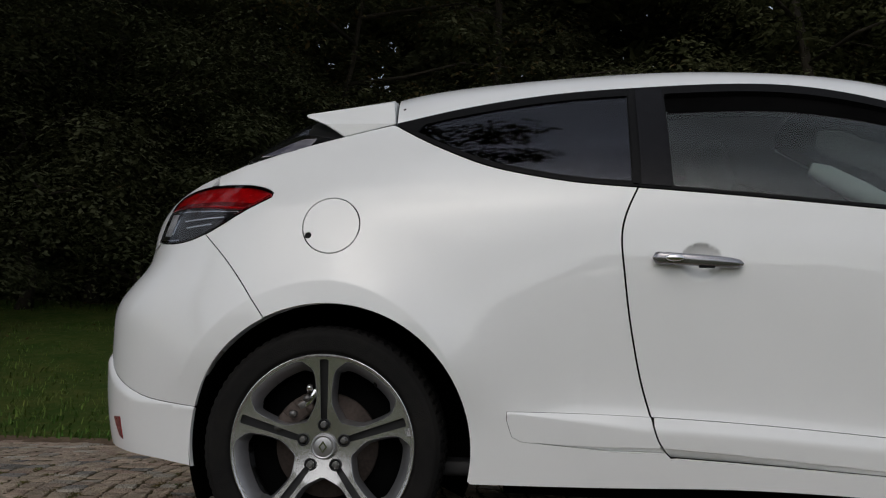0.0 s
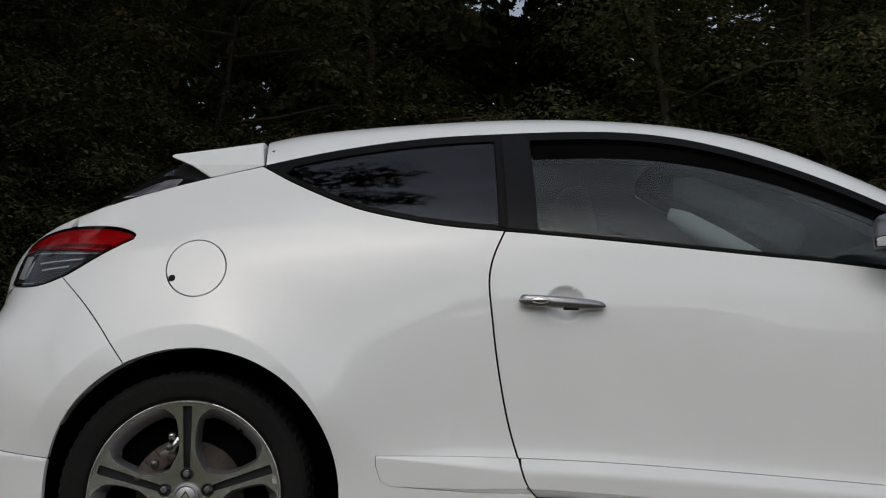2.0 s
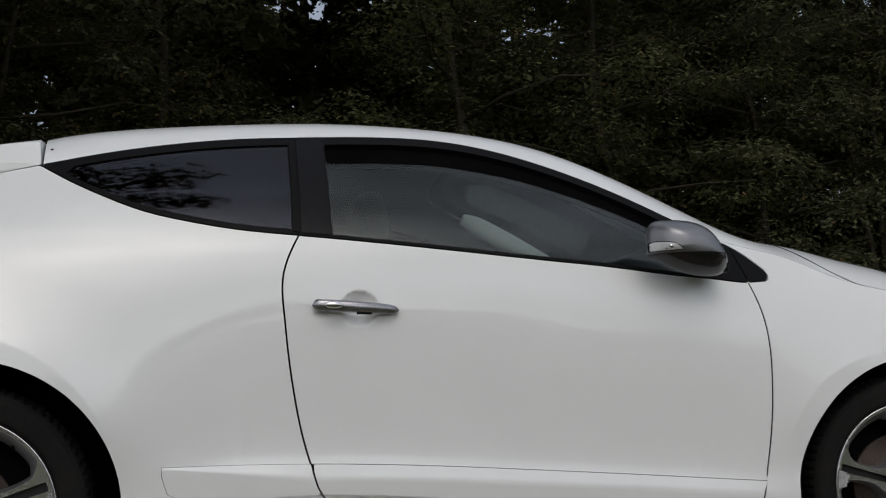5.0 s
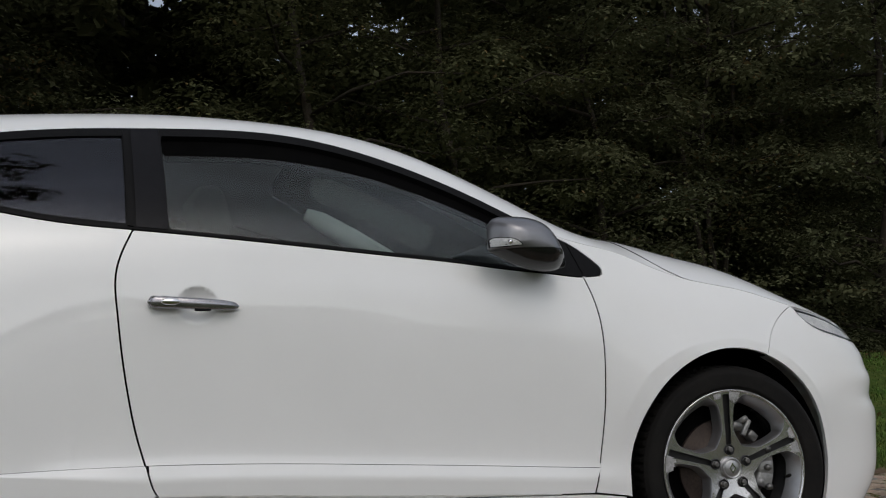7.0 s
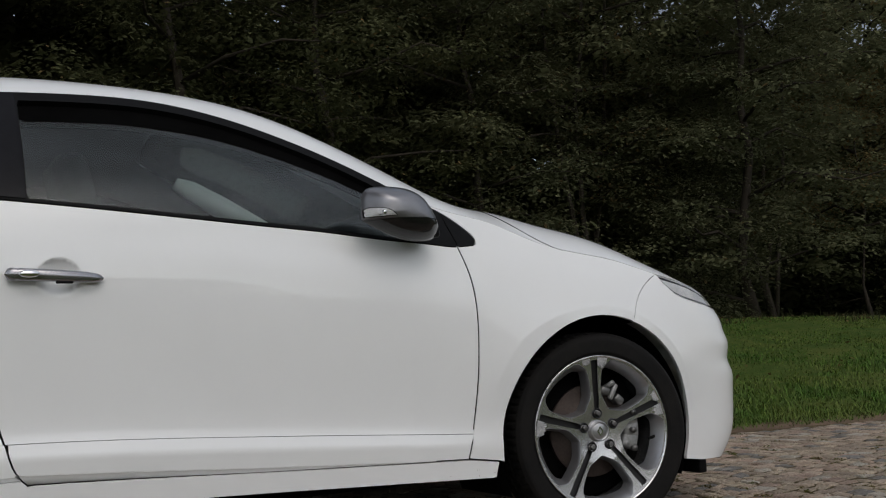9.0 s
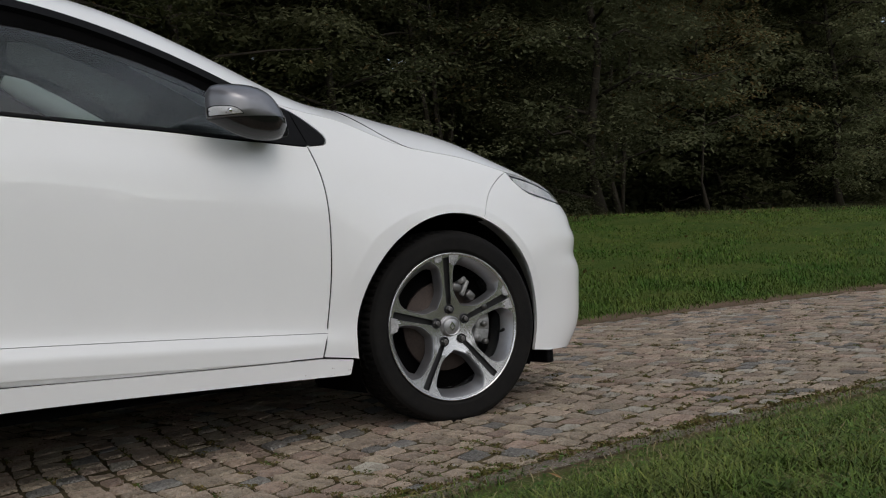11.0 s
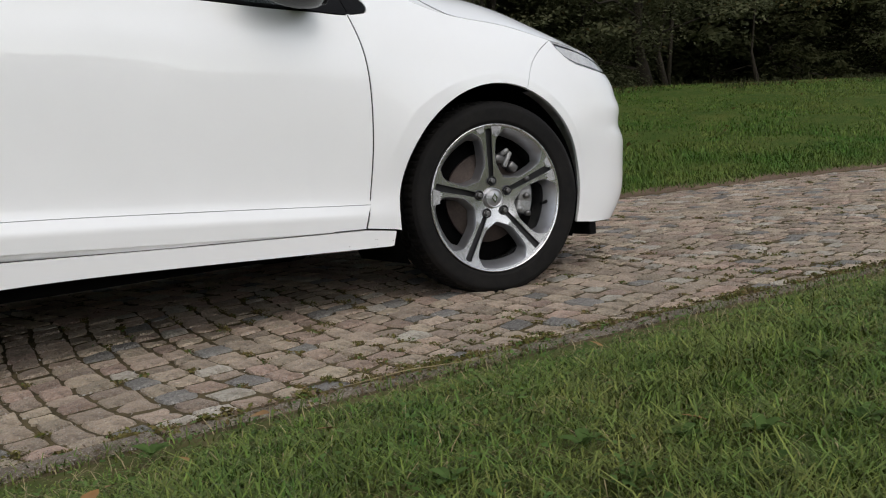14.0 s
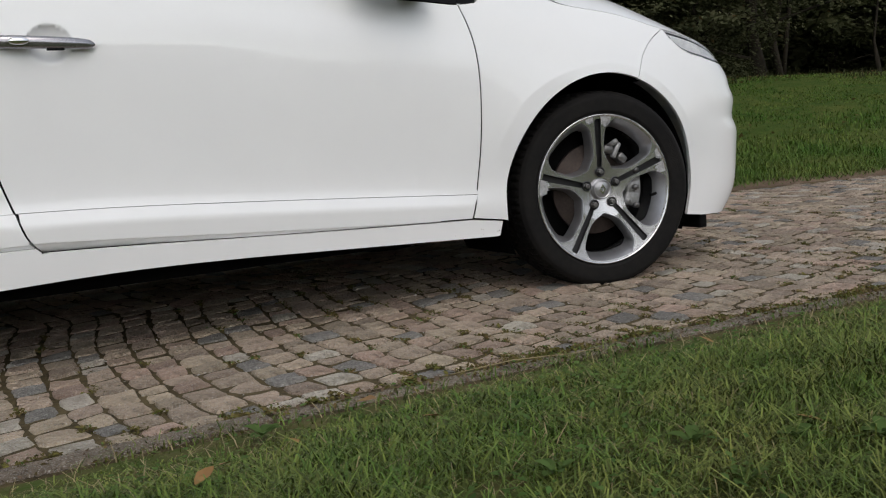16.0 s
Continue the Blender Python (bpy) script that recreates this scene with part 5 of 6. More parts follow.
def build_tree(seed, height, low, spread, limbs, per, leaf, mats, label, thick=0.085, lean=0.5, dry=0.0, fork=0.0, coarse=5.6):
    g = np.random.default_rng(seed)
    base = new("tree")
    tagged(base, label, "tree", "trees of the wood")
    k = 9
    bend = g.normal(size=2) * lean
    spine = np.array([(bend[0] * (i / k) ** 1.6 + 0.08 * g.normal(), bend[1] * (i / k) ** 1.6 + 0.08 * g.normal(), height * i / k) for i in range(k + 1)])
    spine[0, :2] = 0
    v, f = tube(spine, [thick * (1 - 0.85 * i / k) + (0.05 if i == 0 else 0) for i in range(k + 1)], 9)
    v, f = [tuple(q) for q in v], list(f)
    if fork:
        for way in (1, -0.45):
            w2, f2 = tube([(0.03 * way, 0, 0.1), (fork * way * 0.4, 0.05, 1.4), (fork * way, 0.15, 3.0), (fork * way * 1.35, 0.2, 4.6), (fork * way * 1.6, 0.2, 6.5)], [0.05, 0.045, 0.038, 0.03, 0.015], 8)
            f += [tuple(q + len(v) for q in t2) for t2 in f2]
            v += [tuple(q) for q in w2]
    hubs, radii = [], []
    for j in range(limbs):
        z = low + (height - low) * ((j + g.uniform(0, 0.8)) / limbs) ** 0.95
        a = j * 2.4 + g.uniform(-0.5, 0.5)
        i = min(int(z / height * k), k - 1)
        t = z / height * k - i
        start = spine[i] * (1 - t) + spine[i + 1] * t
        # limbs high above view reach a quarter wider, added to shade the bank
        reach = spread * (1 - 0.55 * max(0, (z - low) / (height - low)) ** 1.6) * g.uniform(0.7, 1.15) * (1.25 if z > coarse - 0.3 else 1)
        pts = [start]
        for s in (0.35, 0.7, 1.0):
            pts.append(start + np.array([math.cos(a + 0.3 * s) * reach * s, math.sin(a + 0.3 * s) * reach * s, reach * (0.42 * s - 0.34 * s * s) + 0.1 * g.normal()]))
        bv, bf = tube(pts, [0.035, 0.025, 0.016, 0.006], 5)
        f += [tuple(q + len(v) for q in t2) for t2 in bf]
        v += [tuple(q) for q in bv]
        for s in (0.18, 0.42, 0.66, 0.86, 1.02):
            m = int(np.clip(s * 3, 0, 2))
            fr = s * 3 - m
            c = np.array(pts[m]) * (1 - fr) + np.array(pts[m + 1]) * fr
            for _ in range(2):
                hubs.append(c + g.normal(size=3) * np.array([0.28, 0.28, 0.2]) * (0.6 + reach * 0.25))
                radii.append(g.uniform(0.32, 0.62))
    sheet("trunk", v, f, BARK, base)
    # fine leaves on the lower crown, coarser ones high up
    hubs, radii = np.array(hubs), np.array(radii)
    high = hubs[:, 2] > coarse
    c, nrm, sizes = np.zeros((0, 3)), np.zeros((0, 3)), np.zeros(0)
    for sel, many, size in ((~high, per, leaf), (high, per * 0.25, max(2.1 * leaf, 0.12))):
        if sel.any():
            c2, n2 = clumps(g, hubs[sel], radii[sel], many)
            c, nrm, sizes = np.concatenate([c, c2]), np.concatenate([nrm, n2]), np.r_[sizes, np.full(len(c2), size)]
    # larger leaves fill the heart of each clump
    core = np.repeat(hubs, 14, 0) + g.normal(size=(14 * len(hubs), 3)) * np.array([0.10, 0.10, 0.05])
    cn = g.normal(size=core.shape) * 0.6 + np.array([0, 0, 0.8])
    c, nrm, sizes = np.concatenate([c, core]), np.concatenate([nrm, cn / np.linalg.norm(cn, axis=1)[:, None]]), np.r_[sizes, np.full(len(core), 1.35 * leaf)]
    which = ((g.uniform(size=len(c)) < dry) & (sizes < 0.1)).astype(int) if len(mats) > 1 else None
    leaves_mesh("crown", c, nrm, sizes, mats, base, which, seed)
    return base


kinds = [
    build_tree(11, 8.5, 0.7, 2.3, 26, 150, 0.053, (LEAF, LEAF_C), "broadleaf tree with dense dark green foliage to the ground", dry=0.02),
    build_tree(12, 9.5, 0.9, 2.6, 26, 115, 0.062, (LEAF_LIT, LEAF_C), "leaning tree with grey-green hanging foliage", dry=0.02),
    build_tree(13, 8.0, 1.7, 2.3, 24, 120, 0.058, (LEAF, LEAF_C), "tree with bare lower trunk and browning leaves", thick=0.055, dry=0.14, lean=1.0),
    build_tree(15, 9.5, 1.2, 2.9, 24, 40, 0.17, (LEAF,), "tall broadleaf tree standing back in the wood", thick=0.12),
    build_tree(14, 3.2, 0.25, 1.5, 13, 175, 0.052, (LEAF_LIT, LEAF), "low bushy shrub at the wood's edge", thick=0.05, dry=0.4),
    build_tree(16, 8.0, 0.35, 2.1, 32, 120, 0.063, (LEAF_LIT, LEAF_C), "tree with grey-green foliage hanging almost to the ground", dry=0.02, lean=0.3),
    build_tree(17, 8.5, 2.0, 2.1, 26, 110, 0.067, (LEAF_LIT, LEAF_C), "tree with browning autumn leaves above a dark opening", thick=0.03, dry=0.45, lean=0.4),
    build_tree(18, 8.5, 2.3, 2.2, 24, 110, 0.067, (LEAF_LIT, LEAF_C), "tree with several pale leaning stems under grey-green foliage", thick=0.055, dry=0.04, fork=0.75),
    build_tree(19, 3.2, 0.25, 1.5, 13, 40, 0.105, (LEAF,), "dark shrub standing inside the wood", thick=0.05),
]
spots = random.Random(21)
first = set()


def plant(kind, x, y, s, turn):
    m = pose(x, y, float(ground_z(x, y)) - 0.05, 0, 0, turn)
    src = kinds[kind]
    if kind not in first:
        first.add(kind)
        src.matrix_basis = m @ Matrix.Diagonal((s, s, s, 1))
        return src
    ob = copy_thing(src, m)
    ob.scale = (s, s, s)
    return ob


row = -9.5
i = 0
while row < 7.2:
    plant((0, 0, 4, 0, 2, 1, 4)[i % 7], row, 9.4 + spots.uniform(-0.4, 0.7) + 0.02 * abs(row), spots.uniform(0.85, 1.1), spots.uniform(0, 360))
    i += 1
    row += spots.uniform(1.6, 2.3)
# those beyond x = -7 are out of view, added to darken the bank
for kind, x, y, s, turn in ((0, -4.4, 8.3, 0.85, 10), (1, -7.4, 6.4, 0.85, 130), (4, -2.7, 8.4, 0.9, 40), (4, -3.7, 8.0, 1.0, 150), (4, -4.9, 7.7, 1.05, 260), (4, -6.1, 7.9, 1.0, 80), (0, -7.2, 7.8, 0.9, 200), (0, -10.0, 8.2, 1.0, 250), (5, 8.4, 9.6, 0.95, 40), (7, 10.4, 9.6, 1.0, 10), (2, 11.6, 10.3, 1.05, 200), (5, 12.7, 8.35, 1.05, 160), (4, 12.3, 9.0, 0.9, 210), (7, 15.3, 10.2, 0.95, 150), (6, 18.2, 10.2, 1.0, 300), (5, 23.6, 10.2, 1.1, 80), (1, 27.0, 10.5, 1.1, 10)):
    plant(kind, x, y, s, turn)
row = -13.0
while row < 31:
    if 17.0 < row < 22.5:
        row += 0.8
        continue
    plant(3, row, 12.6 + spots.uniform(-0.6, 0.8), spots.uniform(1.0, 1.25), spots.uniform(0, 360))
    row += spots.uniform(2.7, 3.5)
row = -12.0
while row < 30:
    if 14.6 < row < 20.5:
        row += 0.8
        continue
    plant(8, row, 11.3 + spots.uniform(-0.5, 0.6), spots.uniform(0.8, 1.1), spots.uniform(0, 360))
    row += spots.uniform(2.6, 4.2)
# thick low growth between the stems
hubs = np.stack([np.random.default_rng(41).uniform(-24, 42, 1200), np.random.default_rng(42).uniform(12.8, 16.5, 1200), 0.9 + np.random.default_rng(43).uniform(0, 1, 1200) ** 1.5 * 3.2], 1)
hubs = hubs[(hubs[:, 0] < 16.5) | (hubs[:, 0] > 25) | (hubs[:, 1] > 15.2)]
c, nrm = clumps(np.random.default_rng(44), hubs, np.full(len(hubs), 0.7), 14)
tagged(leaves_mesh("undergrowth", c, nrm, 0.33, (LEAF,), seed=45), "dark undergrowth filling the wood", "woods", kind="stuff")
# the deep wood behind them: countless leaves and bare stems
g = np.random.default_rng(5)
hubs = np.stack([g.uniform(-34, 52, 2000), g.uniform(15.5, 24, 2000), 0.5 + g.uniform(0, 1, 2000) ** 1.15 * 12.0], 1)
c, nrm = clumps(g, hubs, g.uniform(0.5, 1.0, 2000), 11)
tagged(leaves_mesh("deep_wood", c, nrm, 0.50, (LEAF,), seed=5), "dense dark foliage deep in the wood", "woods", kind="stuff")
far_g = np.random.default_rng(51)
hubs = np.stack([far_g.uniform(-44, 62, 1500), far_g.uniform(25, 31, 1500), 0.8 + far_g.uniform(0, 1, 1500) ** 1.2 * 13.0], 1)
c, nrm = clumps(far_g, hubs, far_g.uniform(0.8, 1.3, 1500), 6)
tagged(leaves_mesh("deep_wood", c, nrm, 1.3, (LEAF,), seed=52), "dense dark foliage deep in the wood", "woods", kind="stuff")
v, f = [], []
for _ in range(30):
    x, y = g.uniform(-30, 48), g.uniform(13.5, 24)
    bv, bf = tube([(x, y, 0.5), (x + g.normal() * 0.3, y, 5), (x + g.normal() * 0.7, y, 11)], [g.uniform(0.08, 0.2), 0.1, 0.04], 6)
    f += [tuple(q + len(v) for q in t) for t in bf]
    v += [tuple(q) for q in bv]
tagged(sheet("wood_stems", v, f, BARK), "bare stems standing deep in the wood", "woods", kind="stuff")
# open country behind the camera: a far row of trees, and one tall tree beside the lane
hubs = np.stack([g.uniform(-80, 90, 1500), g.uniform(-58, -48, 1500), g.uniform(0, 1, 1500) * 8.5], 1)
hubs[:, 2] *= 0.85 + 0.3 * np.sin(hubs[:, 0] * 0.31) * np.sin(hubs[:, 0] * 0.13 + 1)
c, nrm = clumps(g, hubs, g.uniform(0.9, 1.5, 1500), 3)
tagged(leaves_mesh("far_treeline", c, nrm, 1.4, (LEAF,), seed=6), "far row of trees across the meadow", "woods", kind="stuff")
tall = build_tree(31, 11.0, 6.0, 3.6, 24, 85, 0.115, (LEAF,), "tall out-of-view tree with a high crown that shades the lane", thick=0.2, coarse=99)
tall.matrix_basis = pose(-3.95, -2.0, 0, 0, 0, 40)
# three more copies outside the view, added to shade the left bank
copy_thing(tall, pose(-6.2, 3.3, 0, 0, 0, 250))
copy_thing(tall, pose(-7.0, 5.2, 0.2, 0, 0, 150))
copy_thing(tall, pose(-5.2, 4.7, 0.2, 0, 0, 20))


# ---- grass ----
def blades(name, places, heights, width, mat, seed, lean=0.45, label="", steps=3):
    """Curved grass blades, of two or three steps each, in one mesh."""
    g = np.random.default_rng(seed)
    n = len(places)
    a = g.uniform(0, 2 * math.pi, n)
    d = np.stack([np.cos(a), np.sin(a), np.zeros(n)], 1)
    s = np.stack([-np.sin(a), np.cos(a), np.zeros(n)], 1)
    h = heights[:, None]
    tip = g.uniform(0.1, 1.0, n)[:, None] * lean * h
    w = (width * g.uniform(0.6, 1.3, n))[:, None]
    up = np.array([0, 0, 1.0])
    p0, p1, p2, p3 = places, places + d * tip * 0.15 + up * h * 0.45, places + d * tip * 0.5 + up * h * 0.8, places + d * tip + up * h * np.maximum(1 - tip / h * 0.35, 0.3)
    rows = [p0 - s * w, p0 + s * w, p1 - s * w * 0.85, p1 + s * w * 0.85, p2 - s * w * 0.55, p2 + s * w * 0.55, p3]
    if steps == 2:
        rows = rows[:2] + rows[4:]
    v = np.stack(rows, 1).reshape(-1, 3)
    k = np.arange(n)[:, None] * len(rows)
    quads = [[0, 1, 3, 2], [2, 3, 5, 4]][:steps - 1] + [[2 * steps - 2, 2 * steps - 1, 2 * steps]]
    loops = np.concatenate([k + np.array([q]) for q in quads], 1).ravel()
    sides = [len(q) for q in quads]
    me = bpy.data.meshes.new(name)
    me.vertices.add(len(v))
    me.vertices.foreach_set("co", v.ravel())
    me.loops.add(len(loops))
    me.loops.foreach_set("vertex_index", loops)
    me.polygons.add(steps * n)
    first_loop = np.cumsum([0] + sides[:-1])
    me.polygons.foreach_set("loop_start", (np.arange(n)[:, None] * sum(sides) + first_loop[None]).ravel())
    me.polygons.foreach_set("loop_total", np.tile(sides, n))
    me.materials.append(mat)
    me.update(calc_edges=True)
    return tagged(new(name, me), label, "grass", kind="stuff")


g = np.random.default_rng(8)


def strew(n, x0, x1, d0, d1, power=1.0):
    """Places on the ground, d metres out from the lane's near edge (minus: on the verge)."""
    x = g.uniform(x0, x1, n)
    d = d0 + (d1 - d0) * g.uniform(0, 1, n) ** power
    y = near_edge(x) + d
    return np.stack([x, y, ground_z(x, y) - 0.004], 1)


def patchy(p, f, keep):
    q = np.sin(p[:, 0] * f + 1.3 * np.sin(p[:, 1] * f * 0.7)) * np.sin(p[:, 1] * f * 1.1 + np.sin(p[:, 0] * f * 0.5))
    return p[g.uniform(-1, 1, len(p)) < q + keep]


p = strew(120000, 0.1, 4.2, -1.75, -0.085)
p = p[near_edge(p[:, 0]) - p[:, 1] > 0.158 + 0.03 * np.sin(p[:, 0] * 9) * np.sin(p[:, 0] * 3.7 + 1) + 0.02 * g.normal(size=len(p))]
tall_p = (1 + 0.4 * np.sin(p[:, 0] * 5) * np.sin(p[:, 1] * 6)) * np.clip((near_edge(p[:, 0]) - p[:, 1]) / 0.55, 0.25, 0.92)
worn = np.sin(p[:, 0] * 11 + 2 * np.sin(p[:, 1] * 7)) * np.sin(p[:, 1] * 13 + 2 * np.sin(p[:, 0] * 6)) + 0.5 * np.sin(p[:, 0] * 23 + p[:, 1] * 19)
keep = g.uniform(size=len(p)) < np.clip(1.0 - 0.75 * (worn - 0.1), 0.12, 1)
p, tall_p, worn = p[keep], tall_p[keep], worn[keep]
blades("verge_grass", p, g.uniform(0.012, 0.052, len(p)) * tall_p * (1 - 0.3 * np.clip(worn, -1, 1)), 0.0016, GRASS, 1, 2.9, "long green grass on the verge")
p = patchy(strew(5000, 0.1, 4.2, -1.75, -0.38), 5, -0.1)
blades("verge_grass", p, g.uniform(0.035, 0.07, len(p)), 0.0018, GRASS, 13, 2.6, "long green grass on the verge")
p = strew(8000, 0.1, 5.0, -1.8, -0.10)
blades("straw", p, g.uniform(0.008, 0.04, len(p)), 0.0012, STRAW, 11, 3.5, "dry straw among the verge grass")
out = strew(14000, -7, 13, -7.0, -0.12, 1.3)
out = out[g.uniform(size=len(out)) < np.clip(np.maximum(np.maximum(0.5 - out[:, 0], out[:, 0] - 3.8), near_edge(out[:, 0]) - out[:, 1] - 1.5) / 0.6, 0, 1)]
blades("verge_grass", out, g.uniform(0.03, 0.07, len(out)), 0.009, GRASS, 15, 1.6, "rough grass of the wider verge", 2)
p = strew(22000, 4.2, 10.5, -2.6, -0.155)
blades("verge_grass", p, g.uniform(0.025, 0.065, len(p)), 0.003, GRASS, 2, 1.0, "long green grass on the verge")
p = patchy(strew(8000, -1, 8, -0.17, -0.05, 0.6), 7, -0.3)
blades("verge_tufts", p, g.uniform(0.012, 0.035, len(p)), 0.0016, GRASS, 3, 2.0, "grass creeping over the edging stones")
p = np.concatenate([strew(92000, 3.2, 17.5, LANE + 0.02, LANE + 7.4, 1.05), strew(14000, -8, -0.6, LANE + 0.02, LANE + 7.0, 1.3)])
fade = np.clip(1.25 - (p[:, 1] - far_edge(p[:, 0])) / 7, 0.6, 1.0) * (1 + 0.3 * np.sin(p[:, 0] * 2.3) * np.sin(p[:, 1] * 3.1 + p[:, 0]))
blades("bank_grass", p, g.uniform(0.020, 0.052, len(p)) * fade, 0.0052, GRASS_BANK_SHADE, 4, 1.3, "mown grass rising to the wood", 2)
p = strew(16000, 2.8, 14, LANE - 0.10, LANE + 1.0)
blades("bank_grass", p, g.uniform(0.02, 0.07, len(p)), 0.0035, GRASS_BANK_SHADE, 14, 2.2, "longer grass along the lane's far side", 2)
p = strew(11000, 1.5, 14, LANE - 0.36, LANE + 0.05, 0.4)
p = patchy(p, 6, 0.15)
blades("bank_grass", p, g.uniform(0.012, 0.04, len(p)), 0.004, GRASS_BANK_SHADE, 16, 2.2, "grass creeping over the lane's far side", 2)
p = patchy(np.concatenate([strew(9000, 4, 24, LANE + 5.3, LANE + 7.2), strew(2500, -9, -1, LANE + 5.3, LANE + 7.2)]), 2.1, -0.1)
blades("bank_grass", p, g.uniform(0.03, 0.13, len(p)), 0.006, LEAF, 24, 1.0, "dark weeds and long grass along the wood's edge", 2)
p = np.concatenate([strew(4500, -9, 24, LANE + 5.2, LANE + 8.5, 0.7), strew(120, -6, 16, LANE - 0.2, LANE + 4.5)])
nrm = np.array([0, 0, 1.0]) + g.normal(size=(len(p), 3)) * 0.35
tagged(leaves_mesh("leaf_litter", p + np.array([0, 0, 0.025]), nrm / np.linalg.norm(nrm, axis=1)[:, None], 0.052, (LEAF_C,), seed=19), "brown fallen leaves under the wood's edge", "leaves", kind="stuff")
# clover and fallen leaves
p = patchy(strew(13000, 0.2, 4.4, -2.0, -0.13), 6.0, -0.3)
nrm = np.array([0, 0, 1.0]) + g.normal(size=(len(p), 3)) * 0.25
tagged(leaves_mesh("clover", p + np.stack([np.zeros(len(p)), np.zeros(len(p)), g.uniform(0.02, 0.05, len(p))], 1), nrm / np.linalg.norm(nrm, axis=1)[:, None], 0.0125, (WEED,), seed=9),
       "broad-leaved weeds among the grass", "grass", kind="stuff")


def dry_leaf(x, y, z, turn, s):
    bm = bmesh.new()
    ring = [(0, -0.5), (0.16, -0.3), (0.22, 0.0), (0.15, 0.3), (0.0, 0.52), (-0.15, 0.28), (-0.23, 0.0), (-0.14, -0.3)]
    vs = [bm.verts.new((a * s, b * s, 0.12 * s * (abs(a) * 3) ** 1.5)) for a, b in ring]
    mid = bm.verts.new((0, 0, 0.0))
    for i in range(8):
        bm.faces.new((vs[i], vs[(i + 1) % 8], mid))
    ob = part("fallen_leaf", bm, LEAF_DRY)
    ob.matrix_basis = pose(x, y, z, 14, 10, turn)
    tagged(ob, "curled brown fallen leaf lying in the grass", "leaf", "fallen leaves")


for x, y, z, t, s in ((1.75, -1.52, 0.075, 40, 0.05), (1.32, -0.84, 0.05, 200, 0.06), (0.98, -1.04, 0.06, 140, 0.036), (1.60, -1.53, 0.04, 330, 0.04), (1.35, -1.05, 0.06, 100, 0.045), (0.93, -1.10, 0.07, 310, 0.05), (2.5, -1.25, 0.07, 80, 0.05), (2.1, -0.95, 0.05, 10, 0.04), (1.55, -1.22, 0.05, 60, 0.035), (1.42, -1.36, 0.05, 250, 0.03), (1.12, -0.98, 0.05, 30, 0.03), (1.85, -1.30, 0.05, 190, 0.035), (1.9, -0.70, 0.005, 150, 0.045)):
    dry_leaf(x, y, z, t, s)


def weed(x, y, turn, s, n):
    """A flat rosette of broad leaves."""
    base = new("weed")
    tagged(base, "broad-leaved green weed growing in the verge grass", "weed", "weeds in the verge")
    for i in range(n):
        bm = bmesh.new()
        rows = []
        for u, w in ((0.0, 0.03), (0.25, 0.16), (0.5, 0.26), (0.75, 0.24), (0.92, 0.12), (1.0, 0.0)):
            z = 0.55 * u - 0.45 * u * u
            rows.append([bm.verts.new((s * u, -s * w, s * (z + 0.25 * w))), bm.verts.new((s * u, 0, s * z)), bm.verts.new((s * u, s * w, s * (z + 0.25 * w)))])
        for a, b in zip(rows, rows[1:]):
            bm.faces.new((a[0], b[0], b[1], a[1]))
            bm.faces.new((a[1], b[1], b[2], a[2]))
        leaf = part("leaf", bm, WEED, base)
        leaf.matrix_basis = pose(0, 0, 0, 0, -8 - 9 * (i % 3), turn + i * 360 / n + 17 * (i % 2))
    base.matrix_basis = pose(x, y, float(ground_z(x, y)) + 0.012)


for x, y, turn, s, n in ((1.65, -1.72, 20, 0.042, 6), (1.68, -1.55, 80, 0.038, 5), (1.50, -1.62, 200, 0.034, 6), (1.78, -1.62, 140, 0.038, 7), (1.92, -1.70, 50, 0.038, 6), (1.45, -1.75, 310, 0.038, 5), (1.33, -1.43, 10, 0.034, 6), (1.12, -0.81, 50, 0.04, 7), (1.56, -1.46, 120, 0.04, 5), (2.2, -1.45, 0, 0.042, 6), (2.6, -1.7, 70, 0.042, 6)):
    weed(x, y, turn, s, n)
v, f = tube([(1.62, -0.645, 0.006), (1.78, -0.66, 0.012), (1.93, -0.69, 0.006), (2.0, -0.70, 0.008)], [0.0010, 0.0016, 0.0014, 0.0008], 6)
tagged(sheet("twig", v, f, STRAW), "thin dry twig lying along the edging", "twig")

# ---- setts laid in shallow arcs, and edging stones; the nearest ones each a piece of its own ----
PITCH, ALONG, BAY = 0.087, 0.096, 1.1
lane = new("road")
tagged(lane, "cobbled lane of worn granite setts", "road", kind="structure")
st = random.Random(4)


def arch(d):
    """How far a course runs forward, d metres in from the lane's near edge."""
    u = (d - 0.45 + BAY) % (2 * BAY) - BAY
    return 0.18 * (u / BAY) ** 2 / (1 + 0.25 * abs(u / BAY))


